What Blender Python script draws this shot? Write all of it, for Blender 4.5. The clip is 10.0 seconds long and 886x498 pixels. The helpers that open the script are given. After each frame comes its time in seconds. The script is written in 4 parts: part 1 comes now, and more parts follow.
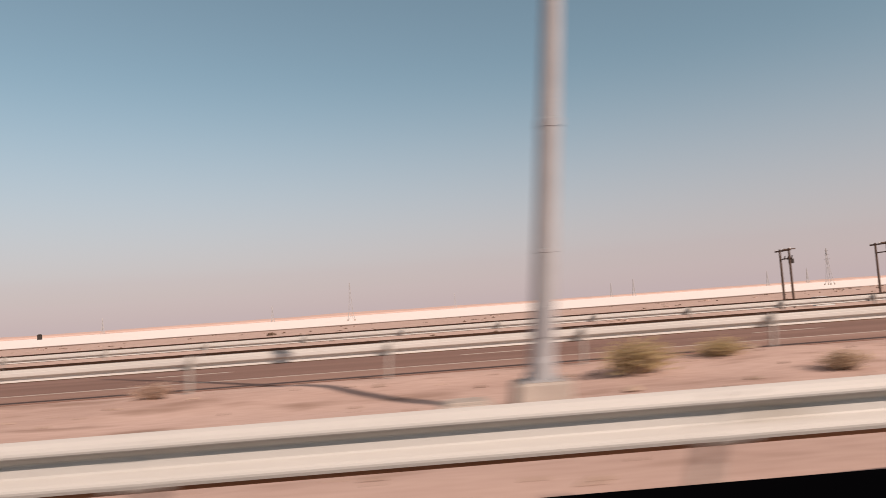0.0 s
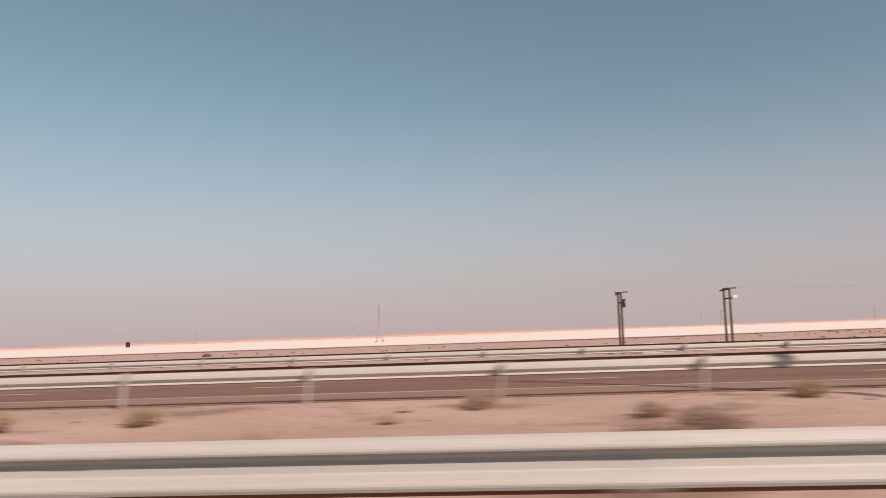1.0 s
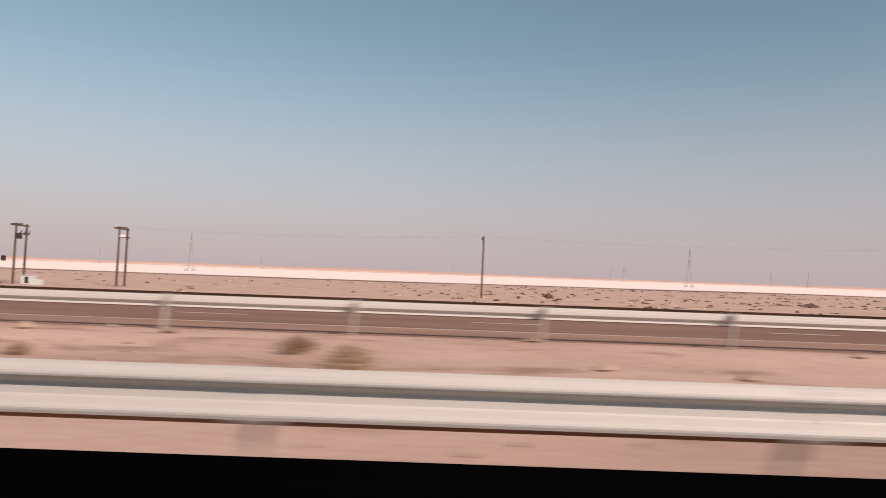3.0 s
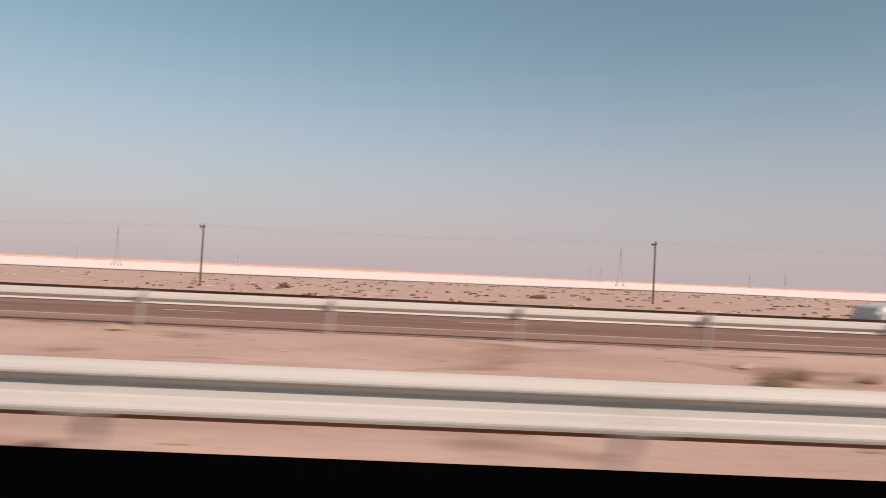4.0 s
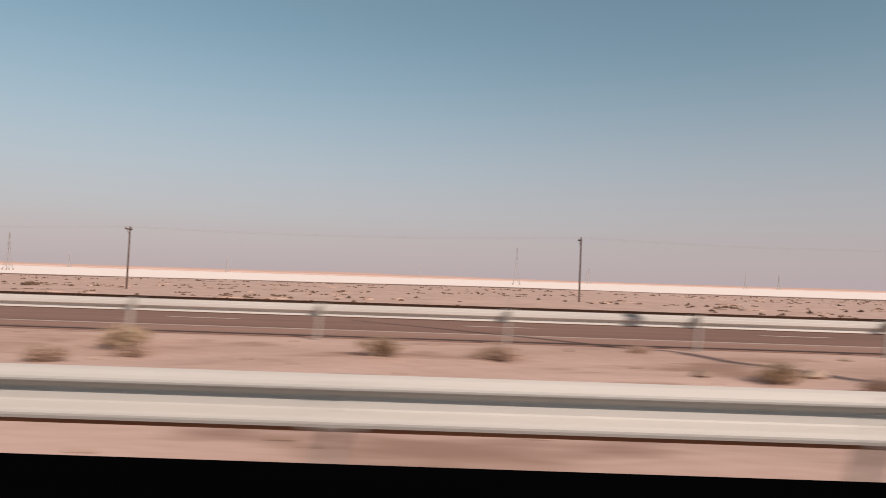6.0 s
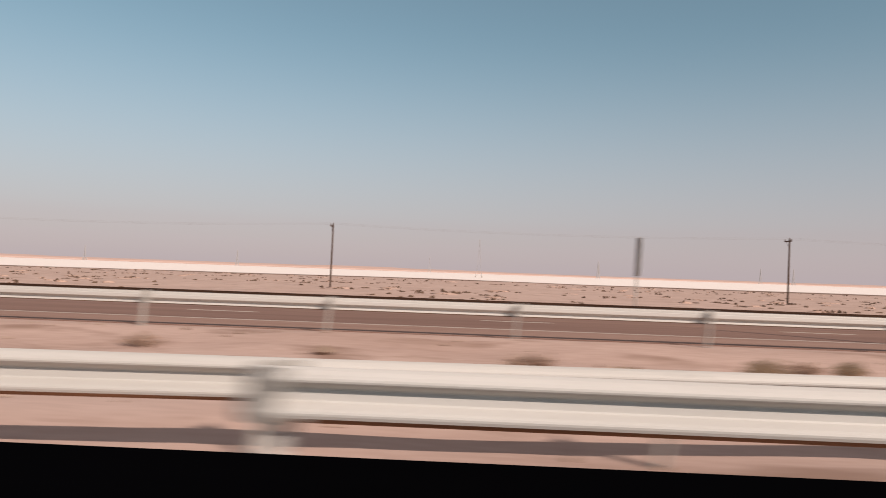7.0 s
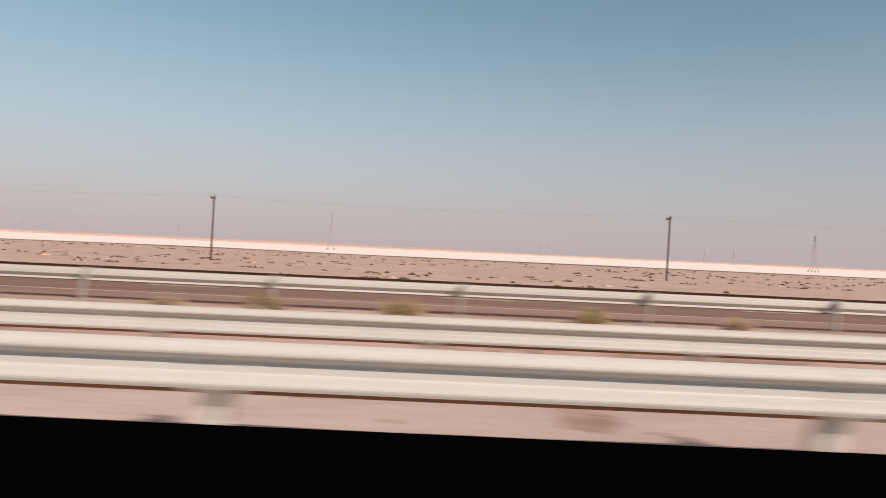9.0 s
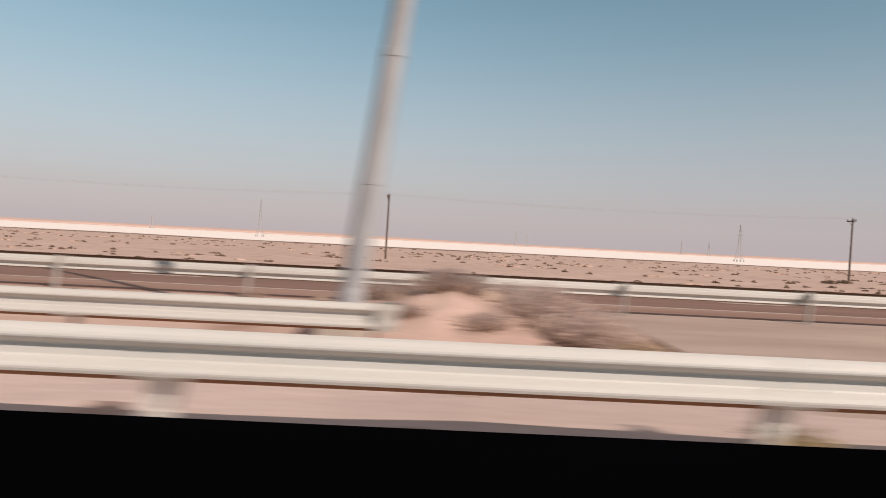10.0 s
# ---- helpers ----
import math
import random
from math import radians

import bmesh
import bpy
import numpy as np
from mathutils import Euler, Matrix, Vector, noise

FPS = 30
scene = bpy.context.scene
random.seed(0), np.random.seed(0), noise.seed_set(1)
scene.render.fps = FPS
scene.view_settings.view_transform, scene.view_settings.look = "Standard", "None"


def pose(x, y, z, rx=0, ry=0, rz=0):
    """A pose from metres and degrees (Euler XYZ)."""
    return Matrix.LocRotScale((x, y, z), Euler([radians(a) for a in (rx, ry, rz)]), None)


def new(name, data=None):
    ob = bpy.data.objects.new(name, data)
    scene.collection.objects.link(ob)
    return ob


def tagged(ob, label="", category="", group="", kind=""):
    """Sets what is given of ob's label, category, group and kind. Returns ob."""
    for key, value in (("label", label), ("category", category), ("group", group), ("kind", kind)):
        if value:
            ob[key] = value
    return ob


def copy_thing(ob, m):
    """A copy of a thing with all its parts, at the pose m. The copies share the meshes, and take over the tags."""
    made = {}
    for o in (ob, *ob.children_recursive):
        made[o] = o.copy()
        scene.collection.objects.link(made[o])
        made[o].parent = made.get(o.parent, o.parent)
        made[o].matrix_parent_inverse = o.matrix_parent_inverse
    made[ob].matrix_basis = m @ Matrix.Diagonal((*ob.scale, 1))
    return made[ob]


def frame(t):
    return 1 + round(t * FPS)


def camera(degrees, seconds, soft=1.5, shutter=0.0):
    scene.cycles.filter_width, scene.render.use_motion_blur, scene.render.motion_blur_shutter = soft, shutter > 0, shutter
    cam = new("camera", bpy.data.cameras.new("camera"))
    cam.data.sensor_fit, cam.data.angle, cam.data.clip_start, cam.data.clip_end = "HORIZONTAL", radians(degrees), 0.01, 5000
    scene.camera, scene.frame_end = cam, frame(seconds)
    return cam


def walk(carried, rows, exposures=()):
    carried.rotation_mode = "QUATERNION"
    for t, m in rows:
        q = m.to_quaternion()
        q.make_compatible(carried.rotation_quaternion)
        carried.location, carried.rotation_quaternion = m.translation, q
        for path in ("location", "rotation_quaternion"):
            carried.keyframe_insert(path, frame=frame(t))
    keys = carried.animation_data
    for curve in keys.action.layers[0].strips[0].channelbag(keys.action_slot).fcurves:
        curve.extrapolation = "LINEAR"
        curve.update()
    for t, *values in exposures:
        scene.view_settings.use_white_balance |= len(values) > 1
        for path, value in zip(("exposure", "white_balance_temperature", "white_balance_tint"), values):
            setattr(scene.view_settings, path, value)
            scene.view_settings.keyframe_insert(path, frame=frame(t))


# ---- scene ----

# ---- camera and path: seconds, metres along the road, yaw, pitch, roll in degrees ----
cam = camera(64.0, 10.0, soft=0.7, shutter=0.85)
# the sensor is read line by line from the top, each line exposed for about 7 ms
scene.cycles.rolling_shutter_type, scene.cycles.rolling_shutter_duration = "TOP", 0.247


def aim(x, yaw, pitch, roll):
    """Camera beside the road at eye height, facing across it (+y), turned right by yaw, up by pitch, rolled."""
    m = Matrix.Rotation(radians(-yaw), 4, "Z") @ Matrix.Rotation(radians(90 + pitch), 4, "X") @ Matrix.Rotation(radians(roll), 4, "Z")
    return Matrix.Translation((x, 0.0, 1.302)) @ m


PATH = [
    (0.0, -0.003, 2.625, 4.795, -4.131),
    (0.2, 6.867, 2.337, 4.696, -4.136),
    (0.5, 17.171, 0.515, 6.135, -3.656),
    (0.7, 24.040, -2.123, 6.866, -2.828),
    (1.0, 34.339, -4.767, 6.882, -1.966),
    (1.3, 44.635, -3.227, 6.251, -1.918),
    (1.5, 51.502, -1.574, 4.271, -1.410),
    (1.7, 58.370, -0.901, 3.484, 1.023),
    (2.0, 68.674, -0.575, 2.639, 1.739),
    (2.2, 75.544, -0.178, 2.476, 1.295),
    (2.5, 85.847, 0.203, 2.143, 1.559),
    (2.7, 92.713, -0.125, 2.020, 1.984),
    (3.8, 130.489, 0.806, 2.128, 2.378),
    (4.0, 137.356, 0.771, 2.037, 2.522),
    (4.5, 154.522, 1.759, 2.131, 1.861),
    (4.7, 161.393, 2.041, 1.863, 2.179),
    (5.0, 171.694, 2.116, 1.748, 2.800),
    (5.2, 178.553, 0.923, 1.951, 2.893),
    (6.3, 216.335, -0.655, 2.521, 1.671),
    (6.5, 223.196, -1.187, 2.662, 1.611),
    (6.7, 230.061, -1.669, 2.150, 1.755),
    (7.0, 240.366, -2.044, 1.854, 2.038),
    (7.2, 247.235, -2.110, 2.085, 2.121),
    (7.5, 257.536, -2.009, 1.675, 2.266),
    (7.7, 264.402, -1.662, 1.638, 2.574),
    (8.0, 274.703, -1.015, 0.946, 2.829),
    (8.2, 281.571, -0.716, 0.813, 2.316),
    (8.5, 291.874, -0.409, 1.000, 1.614),
    (8.7, 298.741, -0.212, 0.922, 1.880),
    (9.0, 309.042, 0.413, 0.133, 2.629),
    (9.2, 315.910, 0.768, -0.286, 2.814),
    (9.5, 326.211, 1.109, -0.342, 2.774),
    (9.7, 333.076, 1.221, -0.070, 2.414),
    (10.0, 343.372, 1.368, -0.574, 2.942),
]
# the automatic exposure drifts a little on the way
LIGHTEN = [(0.0, 0.09), (0.5, -0.01), (1.0, -0.03), (1.5, -0.22), (2.0, -0.12), (2.5, 0.0), (4.0, 0.04), (4.5, -0.04), (5.0, 0.04), (6.5, -0.08), (7.0, 0.0), (7.5, -0.03), (8.5, 0.03), (9.0, 0.04), (9.5, 0.11), (10.0, 0.05)]
walk(cam, [(t, aim(*r)) for t, *r in PATH], exposures=[(t, ev - 0.22, 7110 + 85 * max(0.0, 2.2 - t) - 34 * max(0.0, t - 2.5), 22 - 1.0 * max(0.0, t - 2.5)) for t, ev in LIGHTEN])

# ---- sky and sun ----
SUN_AZ, SUN_EL = 138.3, 34.0
world = bpy.data.worlds.new("sky")
scene.world = world
world.use_nodes = True
wn = world.node_tree
sky = wn.nodes.new("ShaderNodeTexSky")
sky.sky_type = "NISHITA"
sky.sun_disc = False
sky.sun_elevation, sky.sun_rotation = radians(SUN_EL), radians(SUN_AZ)
sky.air_density, sky.dust_density, sky.ozone_density, sky.altitude = 1.0, 0.7, 3.0, 0
# dust haze that pales the sky evenly towards the horizon all round
where, up = wn.nodes.new("ShaderNodeTexCoord"), wn.nodes.new("ShaderNodeSeparateXYZ")
wn.links.new(where.outputs["Generated"], up.inputs[0])
fade = wn.nodes.new("ShaderNodeMapRange")
fade.interpolation_type = "SMOOTHSTEP"
fade.inputs["From Min"].default_value, fade.inputs["From Max"].default_value = -0.08, 0.34
fade.inputs["To Min"].default_value, fade.inputs["To Max"].default_value = 1.0, 0.0
wn.links.new(up.outputs["Z"], fade.inputs["Value"])
haze = wn.nodes.new("ShaderNodeMix")
haze.data_type = "RGBA"
wn.links.new(fade.outputs[0], haze.inputs["Factor"])
tone = wn.nodes.new("ShaderNodeHueSaturation")
tone.inputs["Saturation"].default_value, tone.inputs["Hue"].default_value = 0.88, 0.464
tone.inputs["Value"].default_value = 0.93
wn.links.new(sky.outputs[0], tone.inputs["Color"])
wn.links.new(tone.outputs[0], haze.inputs["A"])
haze.inputs["B"].default_value = (4.36, 3.98, 4.26, 1)
# overhead the dust whitens the blue
high = wn.nodes.new("ShaderNodeMapRange")
high.interpolation_type = "SMOOTHSTEP"
high.inputs["From Min"].default_value, high.inputs["From Max"].default_value = 0.40, 0.80
wn.links.new(up.outputs["Z"], high.inputs["Value"])
veil = wn.nodes.new("ShaderNodeMix")
veil.data_type = "RGBA"
wn.links.new(high.outputs[0], veil.inputs["Factor"])
wn.links.new(haze.outputs["Result"], veil.inputs["A"])
veil.inputs["B"].default_value = (2.75, 2.40, 2.35, 1)
wn.links.new(veil.outputs["Result"], wn.nodes["Background"].inputs[0])
wn.nodes["Background"].inputs[1].default_value = 0.125

sun = new("sun", bpy.data.lights.new("sun", "SUN"))
sun.data.energy, sun.data.angle, sun.data.color = 4.6, radians(0.5), (1.0, 0.90, 0.80)
toward = Vector((math.sin(radians(SUN_AZ)) * math.cos(radians(SUN_EL)), math.cos(radians(SUN_AZ)) * math.cos(radians(SUN_EL)), math.sin(radians(SUN_EL))))
sun.rotation_mode = "QUATERNION"
sun.rotation_quaternion = toward.to_track_quat("Z", "Y")
sun.location = toward * 60


# ---- materials ----
def material(name, low, high, rough=0.8, scale=3.0, fine=40.0, bump=0.15, metal=0.0, spread=0.0, mark=None, stretch=(1, 1, 1)):
    """Two-scale mottled surface from colour low to high; spread varies it from piece to piece; mark: (colour, scale, threshold) of stains."""
    m = bpy.data.materials.new(name)
    m.use_nodes = True
    t = m.node_tree
    link, bsdf = t.links.new, t.nodes["Principled BSDF"]
    mp = t.nodes.new("ShaderNodeMapping")
    mp.inputs["Scale"].default_value = stretch
    geo = t.nodes.new("ShaderNodeNewGeometry")
    link(geo.outputs["Position"], mp.inputs["Vector"])
    n1, n2 = t.nodes.new("ShaderNodeTexNoise"), t.nodes.new("ShaderNodeTexNoise")
    for n, s in ((n1, scale), (n2, fine)):
        n.inputs["Scale"].default_value, n.inputs["Detail"].default_value = s, 5
        link(mp.outputs[0], n.inputs["Vector"])
    add = t.nodes.new("ShaderNodeMath")
    add.operation = "MULTIPLY_ADD"
    link(n2.outputs["Fac"], add.inputs[0])
    add.inputs[1].default_value = 0.45
    link(n1.outputs["Fac"], add.inputs[2])
    ramp = t.nodes.new("ShaderNodeValToRGB")
    ramp.color_ramp.elements[0].position, ramp.color_ramp.elements[1].position = 0.48, 0.98
    ramp.color_ramp.elements[0].color, ramp.color_ramp.elements[1].color = (*low, 1), (*high, 1)
    link(add.outputs[0], ramp.inputs[0])
    colour = ramp.outputs[0]
    if mark:
        n3 = t.nodes.new("ShaderNodeTexNoise")
        n3.inputs["Scale"].default_value, n3.inputs["Detail"].default_value = mark[1], 6
        link(mp.outputs[0], n3.inputs["Vector"])
        r3 = t.nodes.new("ShaderNodeMapRange")
        r3.inputs["From Min"].default_value, r3.inputs["From Max"].default_value = mark[2], mark[2] + 0.12
        link(n3.outputs["Fac"], r3.inputs["Value"])
        mx = t.nodes.new("ShaderNodeMix")
        mx.data_type = "RGBA"
        link(r3.outputs[0], mx.inputs["Factor"])
        link(colour, mx.inputs["A"])
        mx.inputs["B"].default_value = (*mark[0], 1)
        colour = mx.outputs["Result"]
    if spread:
        info = t.nodes.new("ShaderNodeObjectInfo")
        rm = t.nodes.new("ShaderNodeMapRange")
        rm.inputs["To Min"].default_value, rm.inputs["To Max"].default_value = 1 - spread, 1 + spread
        link(info.outputs["Random"], rm.inputs["Value"])
        hs = t.nodes.new("ShaderNodeHueSaturation")
        link(rm.outputs[0], hs.inputs["Value"])
        link(colour, hs.inputs["Color"])
        colour = hs.outputs[0]
    link(colour, bsdf.inputs["Base Color"])
    bsdf.inputs["Roughness"].default_value, bsdf.inputs["Metallic"].default_value = rough, metal
    if rough >= 0.85:
        bsdf.inputs["Specular IOR Level"].default_value = 0.12
    if bump:
        b = t.nodes.new("ShaderNodeBump")
        b.inputs["Strength"].default_value, b.inputs["Distance"].default_value = bump, 0.02
        link(add.outputs[0], b.inputs["Height"])
        link(b.outputs[0], bsdf.inputs["Normal"])
    return m


def island_material(name, low, high, rough=0.9, thin=0.0):
    """For loose heaps of small pieces: each island takes its own tone; thin: share of light that passes through leaves."""
    m = bpy.data.materials.new(name)
    m.use_nodes = True
    t = m.node_tree
    geo = t.nodes.new("ShaderNodeNewGeometry")
    ramp = t.nodes.new("ShaderNodeValToRGB")
    ramp.color_ramp.elements[0].color, ramp.color_ramp.elements[1].color = (*low, 1), (*high, 1)
    t.links.new(geo.outputs["Random Per Island"], ramp.inputs[0])
    t.links.new(ramp.outputs[0], t.nodes["Principled BSDF"].inputs["Base Color"])
    t.nodes["Principled BSDF"].inputs["Roughness"].default_value = rough
    if thin:
        glow = t.nodes.new("ShaderNodeBsdfTranslucent")
        both = t.nodes.new("ShaderNodeMixShader")
        both.inputs[0].default_value = thin
        t.links.new(ramp.outputs[0], glow.inputs["Color"])
        t.links.new(t.nodes["Principled BSDF"].outputs[0], both.inputs[1])
        t.links.new(glow.outputs[0], both.inputs[2])
        t.links.new(both.outputs[0], t.nodes["Material Output"].inputs["Surface"])
    return m


def glass_material(name, tint):
    m = bpy.data.materials.new(name)
    m.use_nodes = True
    b = m.node_tree.nodes["Principled BSDF"]
    b.inputs["Base Color"].default_value = (*tint, 1)
    b.inputs["Roughness"].default_value = 0.05
    b.inputs["Transmission Weight"].default_value = 0.85
    return m


def ground_material():
    """Pinkish sand near the road, grittier desert further out, then a pale flat to the horizon."""
    m = material("desert_sand", (0.42, 0.284, 0.236), (0.605, 0.438, 0.376), 0.95, 0.35, 7.0, 0.35, mark=((0.33, 0.215, 0.170), 0.8, 0.55), stretch=(0.5, 1, 1))
    t = m.node_tree
    bsdf = t.nodes["Principled BSDF"]
    before = bsdf.inputs["Base Color"].links[0].from_socket
    geo = t.nodes.new("ShaderNodeNewGeometry")
    sep = t.nodes.new("ShaderNodeSeparateXYZ")
    t.links.new(geo.outputs["Position"], sep.inputs[0])
    n = t.nodes.new("ShaderNodeTexNoise")
    n.inputs["Scale"].default_value = 0.02
    t.links.new(geo.outputs["Position"], n.inputs["Vector"])
    wob = t.nodes.new("ShaderNodeMath")
    wob.operation = "MULTIPLY_ADD"
    wob.inputs[1].default_value = 30.0
    t.links.new(n.outputs["Fac"], wob.inputs[0])
    t.links.new(sep.outputs["Y"], wob.inputs[2])
    # the open desert is paler than the trodden median
    out = t.nodes.new("ShaderNodeMapRange")
    out.inputs["From Min"].default_value, out.inputs["From Max"].default_value = 40, 75
    out.inputs["To Max"].default_value = 0.4
    t.links.new(wob.outputs[0], out.inputs["Value"])
    pale = t.nodes.new("ShaderNodeMix")
    pale.data_type = "RGBA"
    t.links.new(out.outputs[0], pale.inputs["Factor"])
    t.links.new(before, pale.inputs["A"])
    pale.inputs["B"].default_value = (0.56, 0.415, 0.35, 1)
    before = pale.outputs["Result"]
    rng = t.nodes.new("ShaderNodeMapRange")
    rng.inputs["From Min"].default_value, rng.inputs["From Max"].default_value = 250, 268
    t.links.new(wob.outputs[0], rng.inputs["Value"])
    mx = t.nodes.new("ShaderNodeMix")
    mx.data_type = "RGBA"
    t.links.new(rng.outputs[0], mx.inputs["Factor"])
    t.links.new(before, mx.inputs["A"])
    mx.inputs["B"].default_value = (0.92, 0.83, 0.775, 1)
    # darker brown belt along the near rim of the pale flat
    rim = t.nodes.new("ShaderNodeMapRange")
    rim.inputs["From Min"].default_value, rim.inputs["From Max"].default_value = 226, 240
    t.links.new(wob.outputs[0], rim.inputs["Value"])
    dark_belt = t.nodes.new("ShaderNodeMix")
    dark_belt.data_type = "RGBA"
    t.links.new(rim.outputs[0], dark_belt.inputs["Factor"])
    t.links.new(before, dark_belt.inputs["A"])
    dark_belt.inputs["B"].default_value = (0.20, 0.125, 0.09, 1)
    t.links.new(dark_belt.outputs["Result"], mx.inputs["A"])
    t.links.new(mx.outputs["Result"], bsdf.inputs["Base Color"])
    return m


SAND = ground_material()
PALE_SAND = material("pale_dusty_sand", (0.50, 0.383, 0.342), (0.655, 0.52, 0.47), 0.95, 0.5, 9.0, 0.3, stretch=(0.35, 1, 1))
HUMMOCK = material("blown_sand", (0.45, 0.30, 0.24), (0.56, 0.395, 0.325), 0.95, 0.8, 8.0, 0.3)
DUNE = material("orange_dune_sand", (0.60, 0.41, 0.345), (0.66, 0.47, 0.405), 0.95, 0.004, 0.05, 0.0)
ASPHALT = material("sunbleached_asphalt", (0.195, 0.114, 0.090), (0.285, 0.172, 0.137), 0.85, 0.6, 30.0, 0.2, mark=((0.33, 0.205, 0.152), 0.25, 0.60), stretch=(0.15, 1, 1))
# unseen surface, toned dark to cut bounce light onto the near rail's undersides
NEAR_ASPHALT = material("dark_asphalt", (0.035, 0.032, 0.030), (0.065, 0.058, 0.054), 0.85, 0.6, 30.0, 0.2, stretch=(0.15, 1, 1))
SHOULDER = material("dusty_shoulder_asphalt", (0.27, 0.165, 0.13), (0.37, 0.24, 0.195), 0.9, 0.7, 25.0, 0.2, stretch=(0.12, 1, 1))
PAVED = material("dusty_pale_paving", (0.36, 0.265, 0.225), (0.49, 0.375, 0.32), 0.9, 0.8, 20.0, 0.2, stretch=(0.3, 1, 1))
LINE = material("faded_edge_line", (0.36, 0.29, 0.245), (0.52, 0.43, 0.37), 0.75, 2.0, 40.0, 0.1)
PAINT = material("worn_road_paint", (0.40, 0.34, 0.29), (0.54, 0.47, 0.41), 0.7, 5.0, 60.0, 0.1)
ZINC = material("weathered_galvanised_steel", (0.505, 0.485, 0.457), (0.58, 0.558, 0.527), 0.64, 1.2, 25.0, 0.04, 0.05, 0.015, mark=((0.37, 0.33, 0.28), 2.2, 0.70), stretch=(0.25, 1, 1))
ZINC.node_tree.nodes["Principled BSDF"].inputs["Specular IOR Level"].default_value = 0.2
NEW_ZINC = material("newer_galvanised_steel", (0.55, 0.53, 0.503), (0.63, 0.61, 0.582), 0.64, 1.2, 25.0, 0.04, 0.05, 0.015, mark=((0.40, 0.36, 0.31), 2.2, 0.72), stretch=(0.25, 1, 1))
NEW_ZINC.node_tree.nodes["Principled BSDF"].inputs["Specular IOR Level"].default_value = 0.2
EDGE_RUST = material("rusted_sheet_edge", (0.19, 0.095, 0.052), (0.34, 0.18, 0.105), 0.9, 2.0, 40.0, 0.05, stretch=(0.3, 1, 1))
# dark brown that stands for shade on the far beams' down-facing top slope
FAR_EDGE_SHADE = material("far_beam_edge_shade", (0.07, 0.040, 0.028), (0.14, 0.082, 0.056), 0.9, 2.0, 40.0, 0.05, stretch=(0.3, 1, 1))
ZINC_POST = material("galvanised_post_steel", (0.33, 0.31, 0.285), (0.42, 0.395, 0.365), 0.6, 3.0, 40.0, 0.05, 0.1, 0.08)
BLOCK = material("grey_spacer_block", (0.22, 0.205, 0.185), (0.32, 0.295, 0.265), 0.8, 5.0, 50.0, 0.1, spread=0.15)
POLE = material("grey_painted_pole", (0.295, 0.292, 0.30), (0.36, 0.356, 0.365), 0.6, 1.5, 30.0, 0.03, 0.1)
CONCRETE = material("dusty_concrete", (0.33, 0.285, 0.25), (0.48, 0.42, 0.37), 0.9, 2.0, 35.0, 0.2)
PLINTH = material("whitewashed_concrete", (0.46, 0.42, 0.385), (0.60, 0.56, 0.52), 0.9, 2.0, 35.0, 0.2)
CREAM = material("cream_painted_metal", (0.55, 0.54, 0.505), (0.63, 0.62, 0.585), 0.55, 1.5, 30.0, 0.03, mark=((0.38, 0.34, 0.29), 1.5, 0.68))
GAP = material("dark_gap", (0.03, 0.026, 0.024), (0.06, 0.05, 0.045), 0.9, 4.0, 30.0, 0.0)
WOOD = material("creosoted_timber", (0.075, 0.050, 0.040), (0.14, 0.098, 0.08), 0.85, 2.0, 30.0, 0.15, stretch=(1, 1, 0.1))
PORCELAIN = material("white_porcelain", (0.70, 0.68, 0.64), (0.80, 0.78, 0.74), 0.3, 3.0, 30.0, 0.0)
BROWN_GLAZE = material("brown_glazed_porcelain", (0.10, 0.06, 0.045), (0.16, 0.10, 0.075), 0.3, 3.0, 30.0, 0.0)
WIRE = material("overhead_wire", (0.22, 0.20, 0.19), (0.30, 0.275, 0.26), 0.6, 2.0, 20.0, 0.0)
# air haze is put into the steel colours, paler for the further pylons
LATTICE = material("haze_toned_lattice_steel", (0.30, 0.285, 0.285), (0.36, 0.345, 0.345), 0.7, 1.0, 8.0, 0.0)
LATTICE_FAR = material("haze_paled_lattice_steel", (0.36, 0.345, 0.345), (0.42, 0.40, 0.40), 0.8, 1.0, 8.0, 0.0)
WHITE = material("white_car_paint", (0.50, 0.52, 0.51), (0.58, 0.60, 0.585), 0.35, 1.0, 20.0, 0.0)
RUBBER = material("tyre_rubber", (0.015, 0.015, 0.015), (0.03, 0.029, 0.028), 0.85, 5.0, 60.0, 0.1)
STEEL = material("grey_wheel_steel", (0.35, 0.35, 0.35), (0.5, 0.5, 0.5), 0.4, 5.0, 40.0, 0.0, 0.6)
TARP = material("brown_canvas", (0.075, 0.034, 0.021), (0.19, 0.092, 0.055), 0.9, 2.0, 30.0, 0.3)
TAN_TARP = material("faded_tan_canvas", (0.20, 0.105, 0.062), (0.33, 0.185, 0.115), 0.9, 2.0, 30.0, 0.3)
GLASS = glass_material("tinted_glass", (0.10, 0.14, 0.13))
# near-zero colour without specular carries the shade of the unlit cabin
BLACK = material("cabin_shaded_plastic", (0.0012, 0.0012, 0.0016), (0.002, 0.002, 0.0026), 0.9, 6.0, 60.0, 0.05)
BLACK.node_tree.nodes["Principled BSDF"].inputs["Specular IOR Level"].default_value = 0.0
RED = material("red_sign_paint", (0.50, 0.17, 0.14), (0.60, 0.22, 0.18), 0.5, 3.0, 30.0, 0.0)
SIGN_WHITE = material("sign_white", (0.62, 0.61, 0.60), (0.72, 0.71, 0.70), 0.5, 3.0, 30.0, 0.0)
SIGN_BACK = material("bare_sign_back", (0.40, 0.385, 0.37), (0.48, 0.465, 0.45), 0.5, 3.0, 30.0, 0.0, 0.3)
